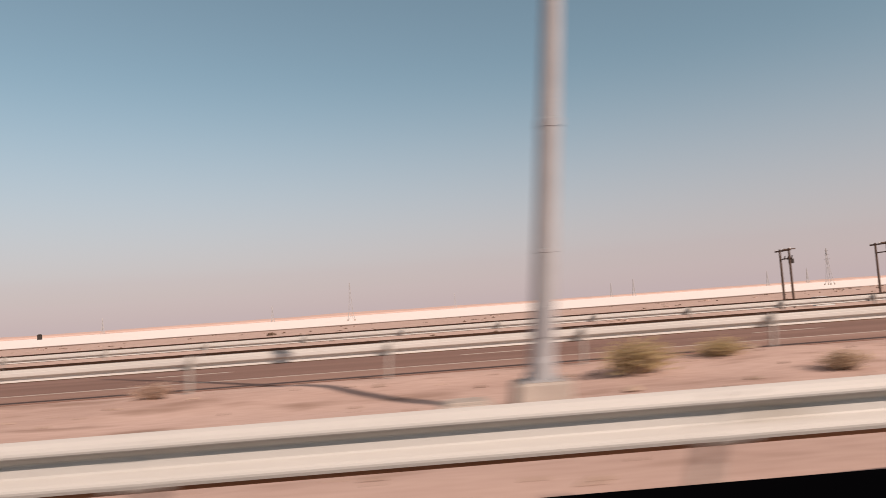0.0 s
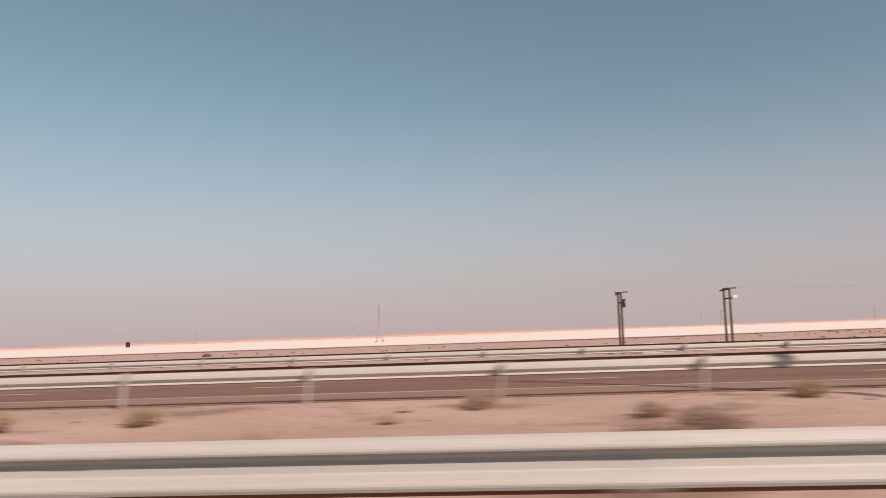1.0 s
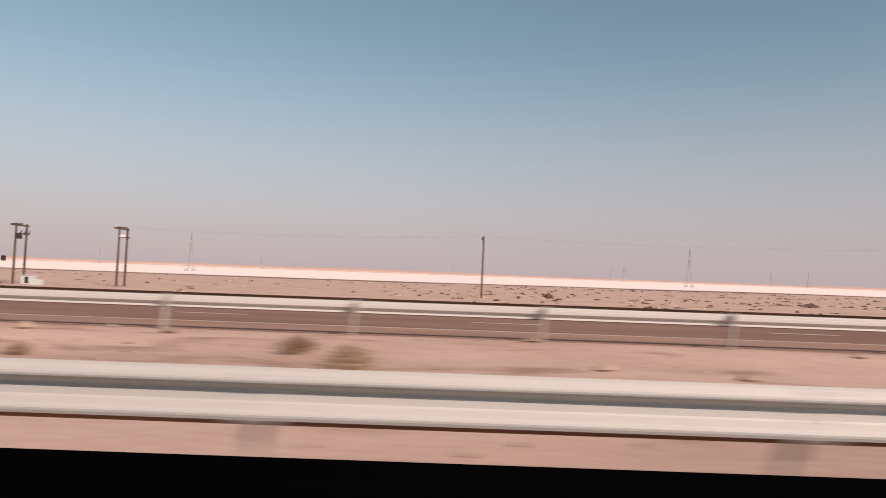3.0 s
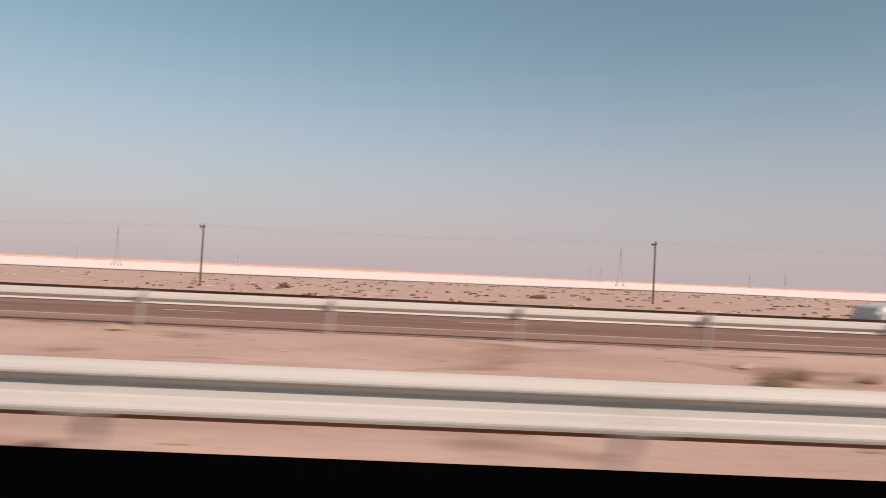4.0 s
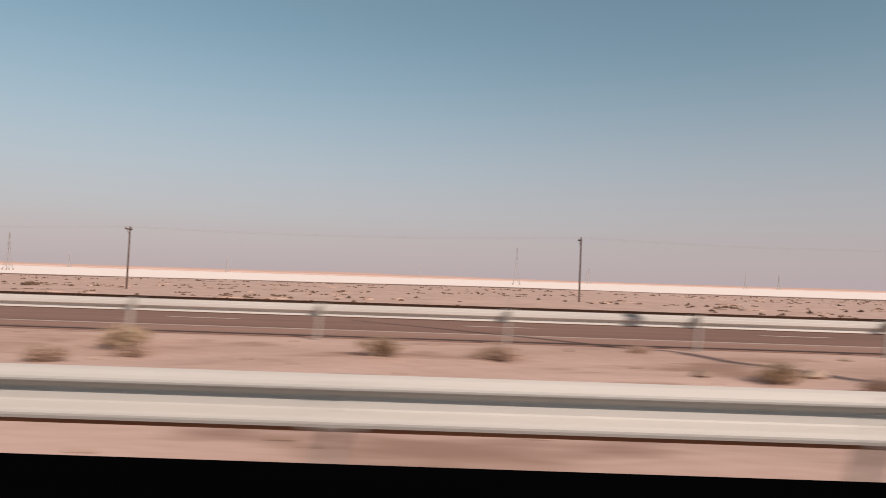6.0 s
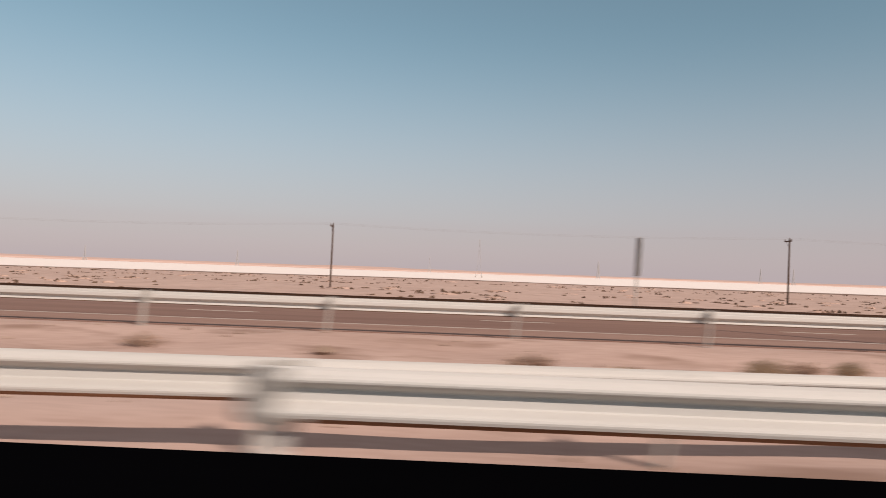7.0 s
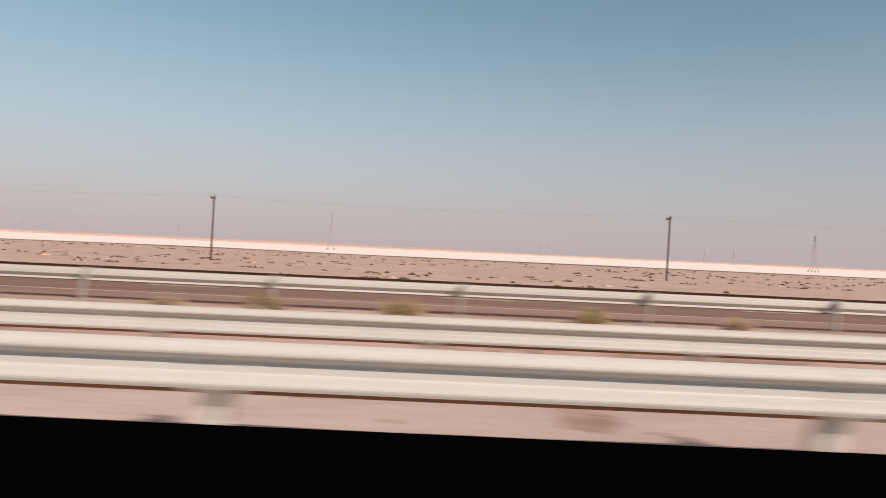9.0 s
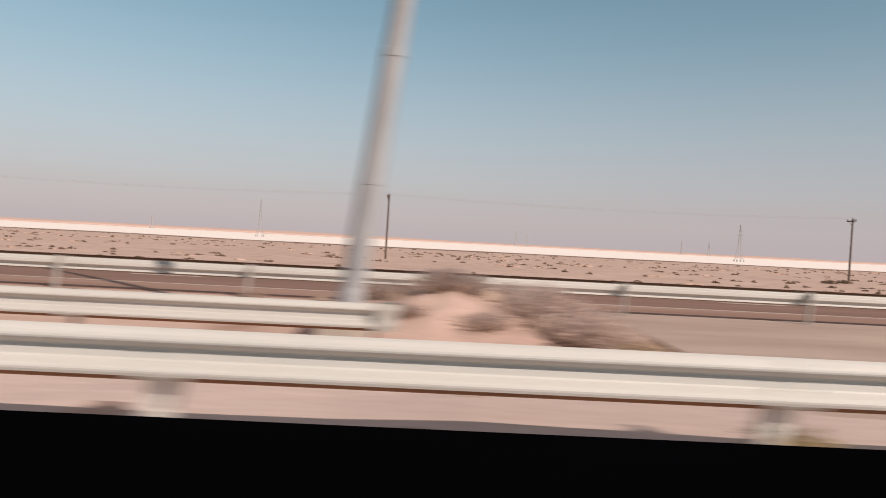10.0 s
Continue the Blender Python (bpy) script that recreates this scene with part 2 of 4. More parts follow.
STONE = island_material("loose_stones", (0.22, 0.15, 0.11), (0.46, 0.34, 0.26))
ROCK = material("grey_brown_rock", (0.27, 0.19, 0.15), (0.42, 0.31, 0.25), 0.9, 2.5, 25.0, 0.5, spread=0.12)
SHRUB = island_material("dry_desert_shrubs", (0.07, 0.043, 0.028), (0.20, 0.122, 0.08))
GREEN = [island_material("yellow_green_foliage", (0.42, 0.32, 0.165), (0.58, 0.455, 0.27), thin=0.5),
         island_material("dull_green_foliage", (0.44, 0.325, 0.225), (0.60, 0.46, 0.33), thin=0.5),
         island_material("dry_brown_foliage", (0.46, 0.325, 0.255), (0.60, 0.44, 0.355), thin=0.5),
         island_material("dusty_grey_brush", (0.56, 0.43, 0.38), (0.70, 0.57, 0.51), thin=0.6)]
TWIG = material("dry_twigs", (0.32, 0.225, 0.165), (0.46, 0.34, 0.26), 0.9, 5.0, 40.0, 0.0)


# ---- mesh helpers ----
class Shape:
    """Collects points and faces for one mesh."""

    def __init__(self):
        self.v, self.f = [], []

    def box(self, x0, x1, y0, y1, z0, z1, taper=1.0, bevel=0.0):
        """Block; taper narrows its top; bevel chamfers the upright and top edges."""
        n = len(self.v)
        if not bevel:
            cx, cy = (x0 + x1) / 2, (y0 + y1) / 2
            for z, s in ((z0, 1), (z1, taper)):
                self.v += [(cx + (a - cx) * s, cy + (b - cy) * s, z) for a, b in ((x0, y0), (x1, y0), (x1, y1), (x0, y1))]
            self.f += [(n + 3, n + 2, n + 1, n), (n + 4, n + 5, n + 6, n + 7)] + [(n + i, n + (i + 1) % 4, n + 4 + (i + 1) % 4, n + 4 + i) for i in range(4)]
            return self
        b = bevel

        def ring(z, inset):
            a0, a1, c0, c1 = x0 + inset, x1 - inset, y0 + inset, y1 - inset
            return [(a0 + b, c0, z), (a1 - b, c0, z), (a1, c0 + b, z), (a1, c1 - b, z), (a1 - b, c1, z), (a0 + b, c1, z), (a0, c1 - b, z), (a0, c0 + b, z)]
        self.loft([ring(z0, 0), ring(z1 - b, 0), ring(z1, b * 0.8)])
        return self

    def loft(self, rings, cap=True):
        n, k = len(self.v), len(rings[0])
        for r in rings:
            self.v += [tuple(p) for p in r]
        for j in range(len(rings) - 1):
            for i in range(k):
                a, b = n + j * k + i, n + j * k + (i + 1) % k
                self.f.append((a, b, b + k, a + k))
        if cap:
            self.f += [tuple(range(n + k - 1, n - 1, -1)), tuple(range(n + (len(rings) - 1) * k, n + len(rings) * k))]
        return self

    def tube(self, p0, p1, r0, r1=None, sides=8, steps=1):
        p0, p1 = Vector(p0), Vector(p1)
        r1 = r0 if r1 is None else r1
        d = (p1 - p0).normalized()
        u = d.orthogonal().normalized()
        w = d.cross(u)
        rings = []
        for j in range(steps + 1):
            q, r = p0.lerp(p1, j / steps), r0 + (r1 - r0) * j / steps
            rings.append([q + (u * math.cos(2 * math.pi * i / sides) + w * math.sin(2 * math.pi * i / sides)) * r for i in range(sides)])
        return self.loft(rings)

    def spin(self, rings, centre=(0, 0), sides=16):
        """Turned about an upright axis: rings of (radius, z)."""
        return self.loft([[(centre[0] + r * math.cos(2 * math.pi * i / sides), centre[1] + r * math.sin(2 * math.pi * i / sides), z) for i in range(sides)] for r, z in rings])

    def wheel(self, x, z, y0, y1, r, sides=20):
        """Turned about an axis along y, with rounded shoulders."""
        prof = [(r * 0.86, y0), (r, y0 + 0.2 * (y1 - y0)), (r, y1 - 0.2 * (y1 - y0)), (r * 0.86, y1)]
        return self.loft([[(x + q * math.cos(2 * math.pi * i / sides), y, z - q * math.sin(2 * math.pi * i / sides)) for i in range(sides)] for q, y in prof])

    def lump(self, x, y, z, rx, ry, rz, rng, rough=0.25, rows=4, sides=7):
        """Uneven rounded stone or clod."""
        rings = []
        for j in range(rows + 1):
            a = math.pi * (j + 0.15) / (rows + 0.3)
            rings.append([(x + rx * math.sin(a) * math.cos(b) * (1 + rng.uniform(-rough, rough)), y + ry * math.sin(a) * math.sin(b) * (1 + rng.uniform(-rough, rough)), z - rz * math.cos(a) * (1 + rng.uniform(-rough, rough) * 0.5)) for b in [2 * math.pi * i / sides for i in range(sides)]])
        return self.loft(rings)

    def mesh(self, name, mat, smooth=False):
        me = bpy.data.meshes.new(name)
        me.from_pydata(self.v, [], self.f)
        me.materials.append(mat)
        if smooth:
            me.polygons.foreach_set("use_smooth", [len(f) == 4 for f in self.f])
            me.update()
        return me


def part(name, shape, mat, parent=None, label="", smooth=False, at=None):
    """One mesh object under a thing or a part; shape may be a mesh that is shared."""
    me = shape if isinstance(shape, bpy.types.Mesh) else shape.mesh(name, mat, smooth)
    ob = new(name, me)
    if parent:
        ob.parent = parent
    if at is not None:
        ob.matrix_basis = at
    return tagged(ob, label)


def thing(name, label, category, group="", at=(0, 0, 0)):
    ob = new(name)
    ob.location = at
    ob.empty_display_size = 0.3
    return tagged(ob, label, category, group)


def smoothstep(a, b, x):
    x = min(1.0, max(0.0, (x - a) / (b - a)))
    return x * x * (3 - 2 * x)


# ---- the lie of the land ----
FAR_EDGE0, FAR_EDGE1 = 14.75, 27.2


def flare(x):
    """Line of the median's first rail: straight, then swinging away from the road."""
    knots = ((-60, 3.87, 0.765), (226, 3.87, 0.765), (233, 4.15, 0.73), (238.5, 4.85, 0.67), (246, 6.0, 0.58), (256, 7.0, 0.50), (268, 7.5, 0.47), (285, 7.75, 0.49), (305, 7.85, 0.56), (345, 7.95, 0.575))
    for (x0, y0, z0), (x1, y1, z1) in zip(knots, knots[1:]):
        if x <= x1:
            u = (x - x0) / (x1 - x0)
            return x, y0 + (y1 - y0) * u, z0 + (z1 - z0) * u
    return x, y1, z1


def base_z(x, y):
    """Height of the ground without small unevenness."""
    if y < 14.75:
        _, ry, rt = flare(x)
        z = (rt - 0.765) * math.exp(-((y - ry - 0.4) / 1.4) ** 2)
        # wind-blown drift against the second rail
        blown = smoothstep(242, 255, x) * (1 - smoothstep(278, 284, x)) * smoothstep(3.3, 4.15, y) * (1 - smoothstep(4.9, 6.6, y))
        z += (0.22 + 0.12 * noise.noise((x * 0.35, y * 0.5, 21.0)) + 0.15 * noise.noise((x * 0.9, y * 1.3, 5.0))) * blown
        z += 0.14 * smoothstep(241, 252, x) * (1 - smoothstep(276, 288, x)) * smoothstep(3.4, 4.3, y) * (1 - smoothstep(5.2, 6.6, y))
        z -= 1.2 * smoothstep(-14, -24, y)
        return z
    z = -0.15 * smoothstep(14.75, 28.5, y)
    low = -1.74 + 0.36 * smoothstep(75, 150, x) + 0.28 * smoothstep(150, 225, x) - 0.20 * smoothstep(232, 285, x)
    return z + (low - z) * smoothstep(28.5, 43, y)


def dip(x, y):
    """Shallow trough along the middle of the median."""
    return 0.125 * smoothstep(5.6, 8.0, y) * (1 - smoothstep(11.0, 13.8, y)) * (1 - smoothstep(325, 338, x))


def ground_z(x, y):
    z = base_z(x, y)
    if 3.7 < y < 14.6:
        w = smoothstep(3.7, 4.8, y) * (1 - smoothstep(13.6, 14.6, y)) * (1 - smoothstep(345.4, 347, x))
        z += w * (0.10 * noise.noise((x * 0.22, y * 0.30, 1.0)) + 0.05 * noise.noise((x * 0.9, y * 0.9, 4.0)) + 0.02)
        z -= dip(x, y)
        heap = math.exp(-((x - 343.9) / 1.7) ** 2 - ((y - 10.3) / 1.5) ** 2)
        z += heap * (0.60 + 0.16 * noise.noise((x * 1.3, y * 1.3, 31.0)) + 0.09 * noise.noise((x * 2.9, y * 2.9, 33.0))) * w
    elif y > 30:
        w = smoothstep(32, 46, y) * (1 - smoothstep(180, 240, y))
        z += w * (0.22 * noise.noise((x * 0.05, y * 0.06, 7.0)) + 0.10 * noise.noise((x * 0.3, y * 0.3, 9.0)))
    if -12 < y < 3.65 or FAR_EDGE0 - 0.1 < y < FAR_EDGE1 + 0.1:
        z -= 0.06
    return z


def build_ground():
    xs = [-2600, -1600, -900, -500, -300, -200, -140, -100, -75, -60]
    xs += [-50 + 0.6 * i for i in range(734)] + [392 + 4 * i for i in range(20)]
    xs += [340.9 + 0.2 * i for i in range(32)] + [480, 520, 600, 720, 900, 1300, 2000, 3000]
    ys = [-1500, -600, -200, -80, -40, -24, -19, -14, -12.2, -11.9, 0, 2.8, 3.05, 3.2, 3.35, 3.5, 3.6, 3.7] + [3.9 + 0.4 * i for i in range(27)] + [14.55, 14.7, 14.8, 18, 22, 27.0, 27.4, 28.5]
    ys += [30 + 2.0 * i for i in range(60)] + [152, 158, 166, 176, 190, 210, 240, 280, 340, 440, 600, 900, 1400, 2200, 3200, 4700]
    ys = sorted(set(ys + [8.4 + 0.2 * i + 0.003 for i in range(20)]))
    xs = sorted(set(xs))
    n = len(xs)
    verts = [(x, y, ground_z(x, y)) for y in ys for x in xs]
    faces = [(j * n + i, j * n + i + 1, (j + 1) * n + i + 1, (j + 1) * n + i) for j in range(len(ys) - 1) for i in range(n - 1)]
    me = bpy.data.meshes.new("ground")
    me.from_pydata(verts, [], faces)
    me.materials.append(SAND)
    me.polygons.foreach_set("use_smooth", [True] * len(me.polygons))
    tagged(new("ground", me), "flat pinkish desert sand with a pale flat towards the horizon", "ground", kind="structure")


build_ground()


def slab(name, x0, x1, y0, y1, mat, label, category, thick=0.16, lift=0.0, steps=1):
    s = Shape()
    rings = []
    for j in range(steps + 1):
        y = y0 + (y1 - y0) * j / steps
        z = base_z((x0 + x1) / 2, y) + lift
        rings.append([(x0, y, z - thick), (x1, y, z - thick), (x1, y, z), (x0, y, z)])
    s.loft(rings)
    return tagged(part(name, s, mat), label, category, kind="structure")


far_road = slab("road_far", -900, 1300, FAR_EDGE0, FAR_EDGE1, ASPHALT, "sun-bleached brown-grey asphalt carriageway with white markings", "road", steps=6)
slab("road_near", -900, 1300, -11.5, 3.55, NEAR_ASPHALT, "dark-toned asphalt carriageway that the camera drives on", "road")
slab("road_crossing", 347.0, 374.0, 4.3, 14.7, PAVED, "paved crossing through the sandy median", "road", lift=0.004)
# painted lines of the far carriageway
shoulder = Shape()
for y0, y1 in ((14.78, 15.8), (15.8, 16.78)):
    shoulder.loft([[(x, y0, base_z(0, y0) - 0.01), (x, y1, base_z(0, y1) - 0.01), (x, y1, base_z(0, y1) + 0.005), (x, y0, base_z(0, y0) + 0.005)] for x in (-900, 1300)])
part("shoulder", shoulder, SHOULDER, far_road)
for y in (16.9, 26.6):
    s = Shape()
    s.box(-900, 1300, y - 0.09, y + 0.09, base_z(0, y) - 0.004, base_z(0, y) + 0.006)
    part("edge_line", s, LINE, far_road)
for y, shift in ((20.5, 2.42), (24.0, 5.1)):
    dash = Shape().box(-1.0, 1.0, -0.07, 0.07, -0.004, 0.006).mesh("lane_dash", PAINT)
    for k in range(-9, 52):
        part("lane_dash", dash, PAINT, far_road, at=pose(shift + 8.554 * k, y, base_z(0, y)))

# distant dunes
for y0, top, seed in ((2700, 15, 3.0), (3500, 23, 8.0)):
    s = Shape()
    xs = [-2500 + 55 * i for i in range(100)]
    rings = []
    for x in xs:
        h = top * (0.55 + 0.30 * abs(noise.noise((x * 0.0016, seed, 0)))) + 1.2 * noise.noise((x * 0.009, seed, 2))
        h *= 1.0 - 0.35 * smoothstep(-200, 900, x)
        rings.append([(x, y0, -2), (x, y0 + 60, h * 0.55), (x, y0 + 130, h), (x, y0 + 180, h * 0.8), (x, y0 + 260, -2)])
    s.loft(rings)
    tagged(part("backdrop_dunes", s, DUNE, smooth=True), "low orange dunes on the hazy horizon", "dunes", kind="structure")

# ledge of the vehicle's window, running along with the path
s = Shape()
ring = [(0.16, 0.0), (0.44, 0.0), (0.45, 1.168), (0.447, 1.178), (0.436, 1.182), (0.16, 1.182)]
s.loft([[(x, y, z + (lift if z else 0.0)) for y, z in ring] for x, lift in ((-9.0, 0.002), (40.0, 0.004), (51.5, 0.014), (60.0, 0.010), (75.0, 0.008), (95.0, 0.005), (215.0, 0.005), (240.0, 0.0045), (262.0, 0.003), (275.0, 0.006), (290.0, 0.008), (326.0, 0.0055), (355.0, 0.003))])
tagged(part("window_ledge", s, BLACK), "ledge below the vehicle window, blackened for the dark cabin", "window ledge", kind="structure")


# ---- guardrails ----
PANEL = 3.786


def w_beam(length, top_shade, low_edge=-0.128, edge_tone=EDGE_RUST, zinc=ZINC):
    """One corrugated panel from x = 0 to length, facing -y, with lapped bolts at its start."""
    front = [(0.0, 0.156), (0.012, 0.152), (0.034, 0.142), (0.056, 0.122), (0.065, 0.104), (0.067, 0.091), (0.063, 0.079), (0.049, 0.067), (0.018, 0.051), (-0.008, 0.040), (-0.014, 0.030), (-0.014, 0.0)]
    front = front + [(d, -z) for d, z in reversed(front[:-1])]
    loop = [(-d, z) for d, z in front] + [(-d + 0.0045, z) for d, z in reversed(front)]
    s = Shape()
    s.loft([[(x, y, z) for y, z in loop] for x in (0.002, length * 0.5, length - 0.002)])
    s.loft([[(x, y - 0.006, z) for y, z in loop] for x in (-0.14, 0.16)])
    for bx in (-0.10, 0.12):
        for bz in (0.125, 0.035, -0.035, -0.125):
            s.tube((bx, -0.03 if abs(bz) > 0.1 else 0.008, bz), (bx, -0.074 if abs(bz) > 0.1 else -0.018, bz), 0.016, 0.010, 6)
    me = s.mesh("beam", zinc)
    me.materials.append(edge_tone)
    # near beams: rusted bottom edge; far beam: edges darkened, the top's shade painted in
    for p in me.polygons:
        if p.area > 0.01 and (p.center.z < low_edge or p.center.z > top_shade):
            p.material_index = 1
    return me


BEAM = w_beam(PANEL, 9.0)
NEW_BEAM = w_beam(PANEL, 9.0, zinc=NEW_ZINC)
FAR_BEAM = w_beam(PANEL, 0.110, -0.140, FAR_EDGE_SHADE)


def i_post(depth, half, mat):
    """Rolled steel post with two flanges and a web, its top at z = 0."""
    s = Shape()
    for y in (-depth / 2, depth / 2 - 0.012):
        s.box(-half, half, y, y + 0.012, -1.15, 0.0)
    return s.box(-0.006, 0.006, -depth / 2 + 0.012, depth / 2 - 0.012, -1.15, -0.004).mesh("post", mat)


SPACER = Shape().box(-0.05, 0.05, -0.032, 0.032, -0.15, 0.15, bevel=0.012).mesh("spacer", BLOCK)
POST = i_post(0.15, 0.055, NEW_ZINC)
SLIM_POST = i_post(0.10, 0.02, ZINC_POST)
FAR_POST = i_post(0.10, 0.022, ZINC_POST)
FAR_SPACER = Shape().box(-0.025, 0.025, -0.032, 0.032, -0.12, 0.12, bevel=0.012).mesh("spacer", ZINC_POST)
FIRST_PANEL = 3.042


def guardrail(label, stations, post, back=False, beam=BEAM, group="guardrails along the median"):
    """Rail through stations (x, y, top height), a post at each; back: its face points away from the camera's road."""
    rail = thing("guardrail", label, "guardrail", group, (stations[0][0], stations[0][1], 0.0))
    ox, oy = stations[0][0], stations[0][1]
    side = -1 if back else 1
    for i, (x, y, top) in enumerate(stations):
        x, y, mid = x - ox, y - oy, top - 0.156
        if i + 1 < len(stations):
            bx, by, bt = stations[i + 1][0] - ox, stations[i + 1][1] - oy, stations[i + 1][2] - 0.156
            d = Vector((bx - x, by - y, bt - mid))
            m = Matrix.Translation((x, y, mid)) @ d.to_track_quat("X", "Z").to_matrix().to_4x4() @ Matrix.Diagonal((d.length / PANEL, side, 1, 1))
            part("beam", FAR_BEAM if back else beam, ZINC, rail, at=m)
        part("spacer", FAR_SPACER if back else SPACER, BLOCK, rail, at=pose(x, y + side * 0.052, mid))
        part("post", post, ZINC_POST, rail, at=pose(x, y + side * 0.160, top - 0.03))
    return rail


def terminal(rail, x, y, z, outward, length=0.24):
    """Rounded bull-nose plate that closes the end of a rail, with two pressed ribs."""
    rings = []
    for k in range(13):
        a = math.pi * k / 12
        px, py = outward * length * math.sin(a), 0.09 - 0.18 * math.cos(a)
        rings.append([(px, py, -0.155), (px * 1.10, py * 1.06, -0.09), (px, py, -0.02), (px, py, 0.02), (px * 1.10, py * 1.06, 0.09), (px, py, 0.155), (px * 0.96, py * 0.97, 0.155), (px * 0.96, py * 0.97, -0.155)])
    s = Shape().loft(rings)
    part("end_nose", s, ZINC_POST, rail, "bent end plate", at=pose(x, y, z))


first = guardrail("long pale galvanised W-beam guardrail on steel posts in sand", [flare(342.6 - FIRST_PANEL * k) for k in range(1, 121)][::-1] + [flare(342.95)], SLIM_POST)
ex, ey, ez = flare(342.95)
sx, sy, _ = flare(342.6 - FIRST_PANEL * 120)
terminal(first, ex - sx, ey - sy, ez - 0.156, 1)


def beside(x):
    """Line of the second rail, drawing gently away from the road and sinking a little."""
    u = smoothstep(239, 305, x)
    return x, 3.95 + 0.22 * u, 0.747 - 0.030 * u


second = guardrail("pale galvanised W-beam guardrail that starts beside the first", [beside(239.58)] + [beside(239.82 + PANEL * k) for k in range(1, 33)], POST, beam=NEW_BEAM)
terminal(second, 0, 0, beside(239.58)[2] - 0.156, -1)


def far_top(x):
    return 0.76 - 0.075 * smoothstep(245, 285, x)


far_posts = [49.9 - 3.87 * k for k in range(28)][::-1] + [158.2 + PANEL * k for k in range(-27, 70)]
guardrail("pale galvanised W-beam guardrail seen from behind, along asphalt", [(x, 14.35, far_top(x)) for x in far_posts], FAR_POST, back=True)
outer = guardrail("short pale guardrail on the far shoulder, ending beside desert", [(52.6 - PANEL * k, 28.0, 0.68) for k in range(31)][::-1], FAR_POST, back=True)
terminal(outer, PANEL * 30, 0, 0.68 - 0.156, 1)


# ---- light poles in the median ----
def light_pole():
    p = thing("light_pole", "tall tapered grey street light pole on a concrete footing", "light pole", "light poles in the median")
    part("footing", Shape().box(-0.36, 0.36, -0.36, 0.36, -0.45, 0.18, bevel=0.03), CONCRETE, p, "dusty concrete footing")
    part("base_plate", Shape().box(-0.24, 0.24, -0.24, 0.24, 0.18, 0.205), POLE, p)
    bolt = Shape().tube((0, 0, 0.205), (0, 0, 0.28), 0.018, 0.018, 6).mesh("anchor_bolt", STEEL)
    for x in (-0.19, 0.19):
        for y in (-0.19, 0.19):
            part("anchor_bolt", bolt, STEEL, p, at=pose(x, y, 0))
    s = Shape()
    s.spin([(0.185, 0.205), (0.175, 0.42), (0.160, 0.50), (0.157, 1.6), (0.154, 2.6), (0.152, 3.62)], sides=28)
    part("lower_shaft", s, POLE, p)
    part("joint_ring", Shape().spin([(0.150, 3.56), (0.163, 3.57), (0.163, 3.68), (0.150, 3.69)], sides=20), POLE, p)
    part("upper_shaft", Shape().spin([(0.148 - 0.063 * k / 8, 3.64 + 7.56 * k / 8) for k in range(9)], sides=28), POLE, p)
    part("collar", Shape().spin([(0.152, 1.86), (0.163, 1.865), (0.163, 1.915), (0.152, 1.92)], sides=20), POLE, p)
    part("access_door", Shape().box(-0.055, 0.055, -0.172, -0.148, 0.75, 1.15, bevel=0.008), POLE, p)
    return p


lamp = light_pole()
LAMPS = [1.80, 44.17, 86.88, 129.02, 171.67, 214.28, 257.0, 299.88, 342.47, 385.0]
LEANS = [0.3, 0.4, -0.7, 1.0, 0.1, 0.3, 0.6, 0.3, 0.9, 0.0]
lamp.location = (-41.1, 9.45, 0.02)
for x, lean in zip(LAMPS, LEANS):
    copy_thing(lamp, pose(x, 9.45, ground_z(x, 9.45) + dip(x, 9.45) + 0.03, 0, lean))


def pit():
    p = thing("cable_pit", "low dusty concrete cable pit with a lid in sand", "cable pit", "cable pits beside light poles")
    part("body", Shape().box(-0.32, 0.32, -0.3, 0.3, -0.2, 0.13, bevel=0.02), CONCRETE, p)
    part("lid", Shape().box(-0.25, 0.25, -0.23, 0.23, 0.13, 0.165, bevel=0.01), CONCRETE, p)
    return p


chamber = pit()
chamber.location = (0.8, 9.35, ground_z(0.8, 9.35))
for lx in LAMPS[1:8]:
    x = lx - 0.85
    copy_thing(chamber, pose(x, 9.35, ground_z(x, 9.35)))


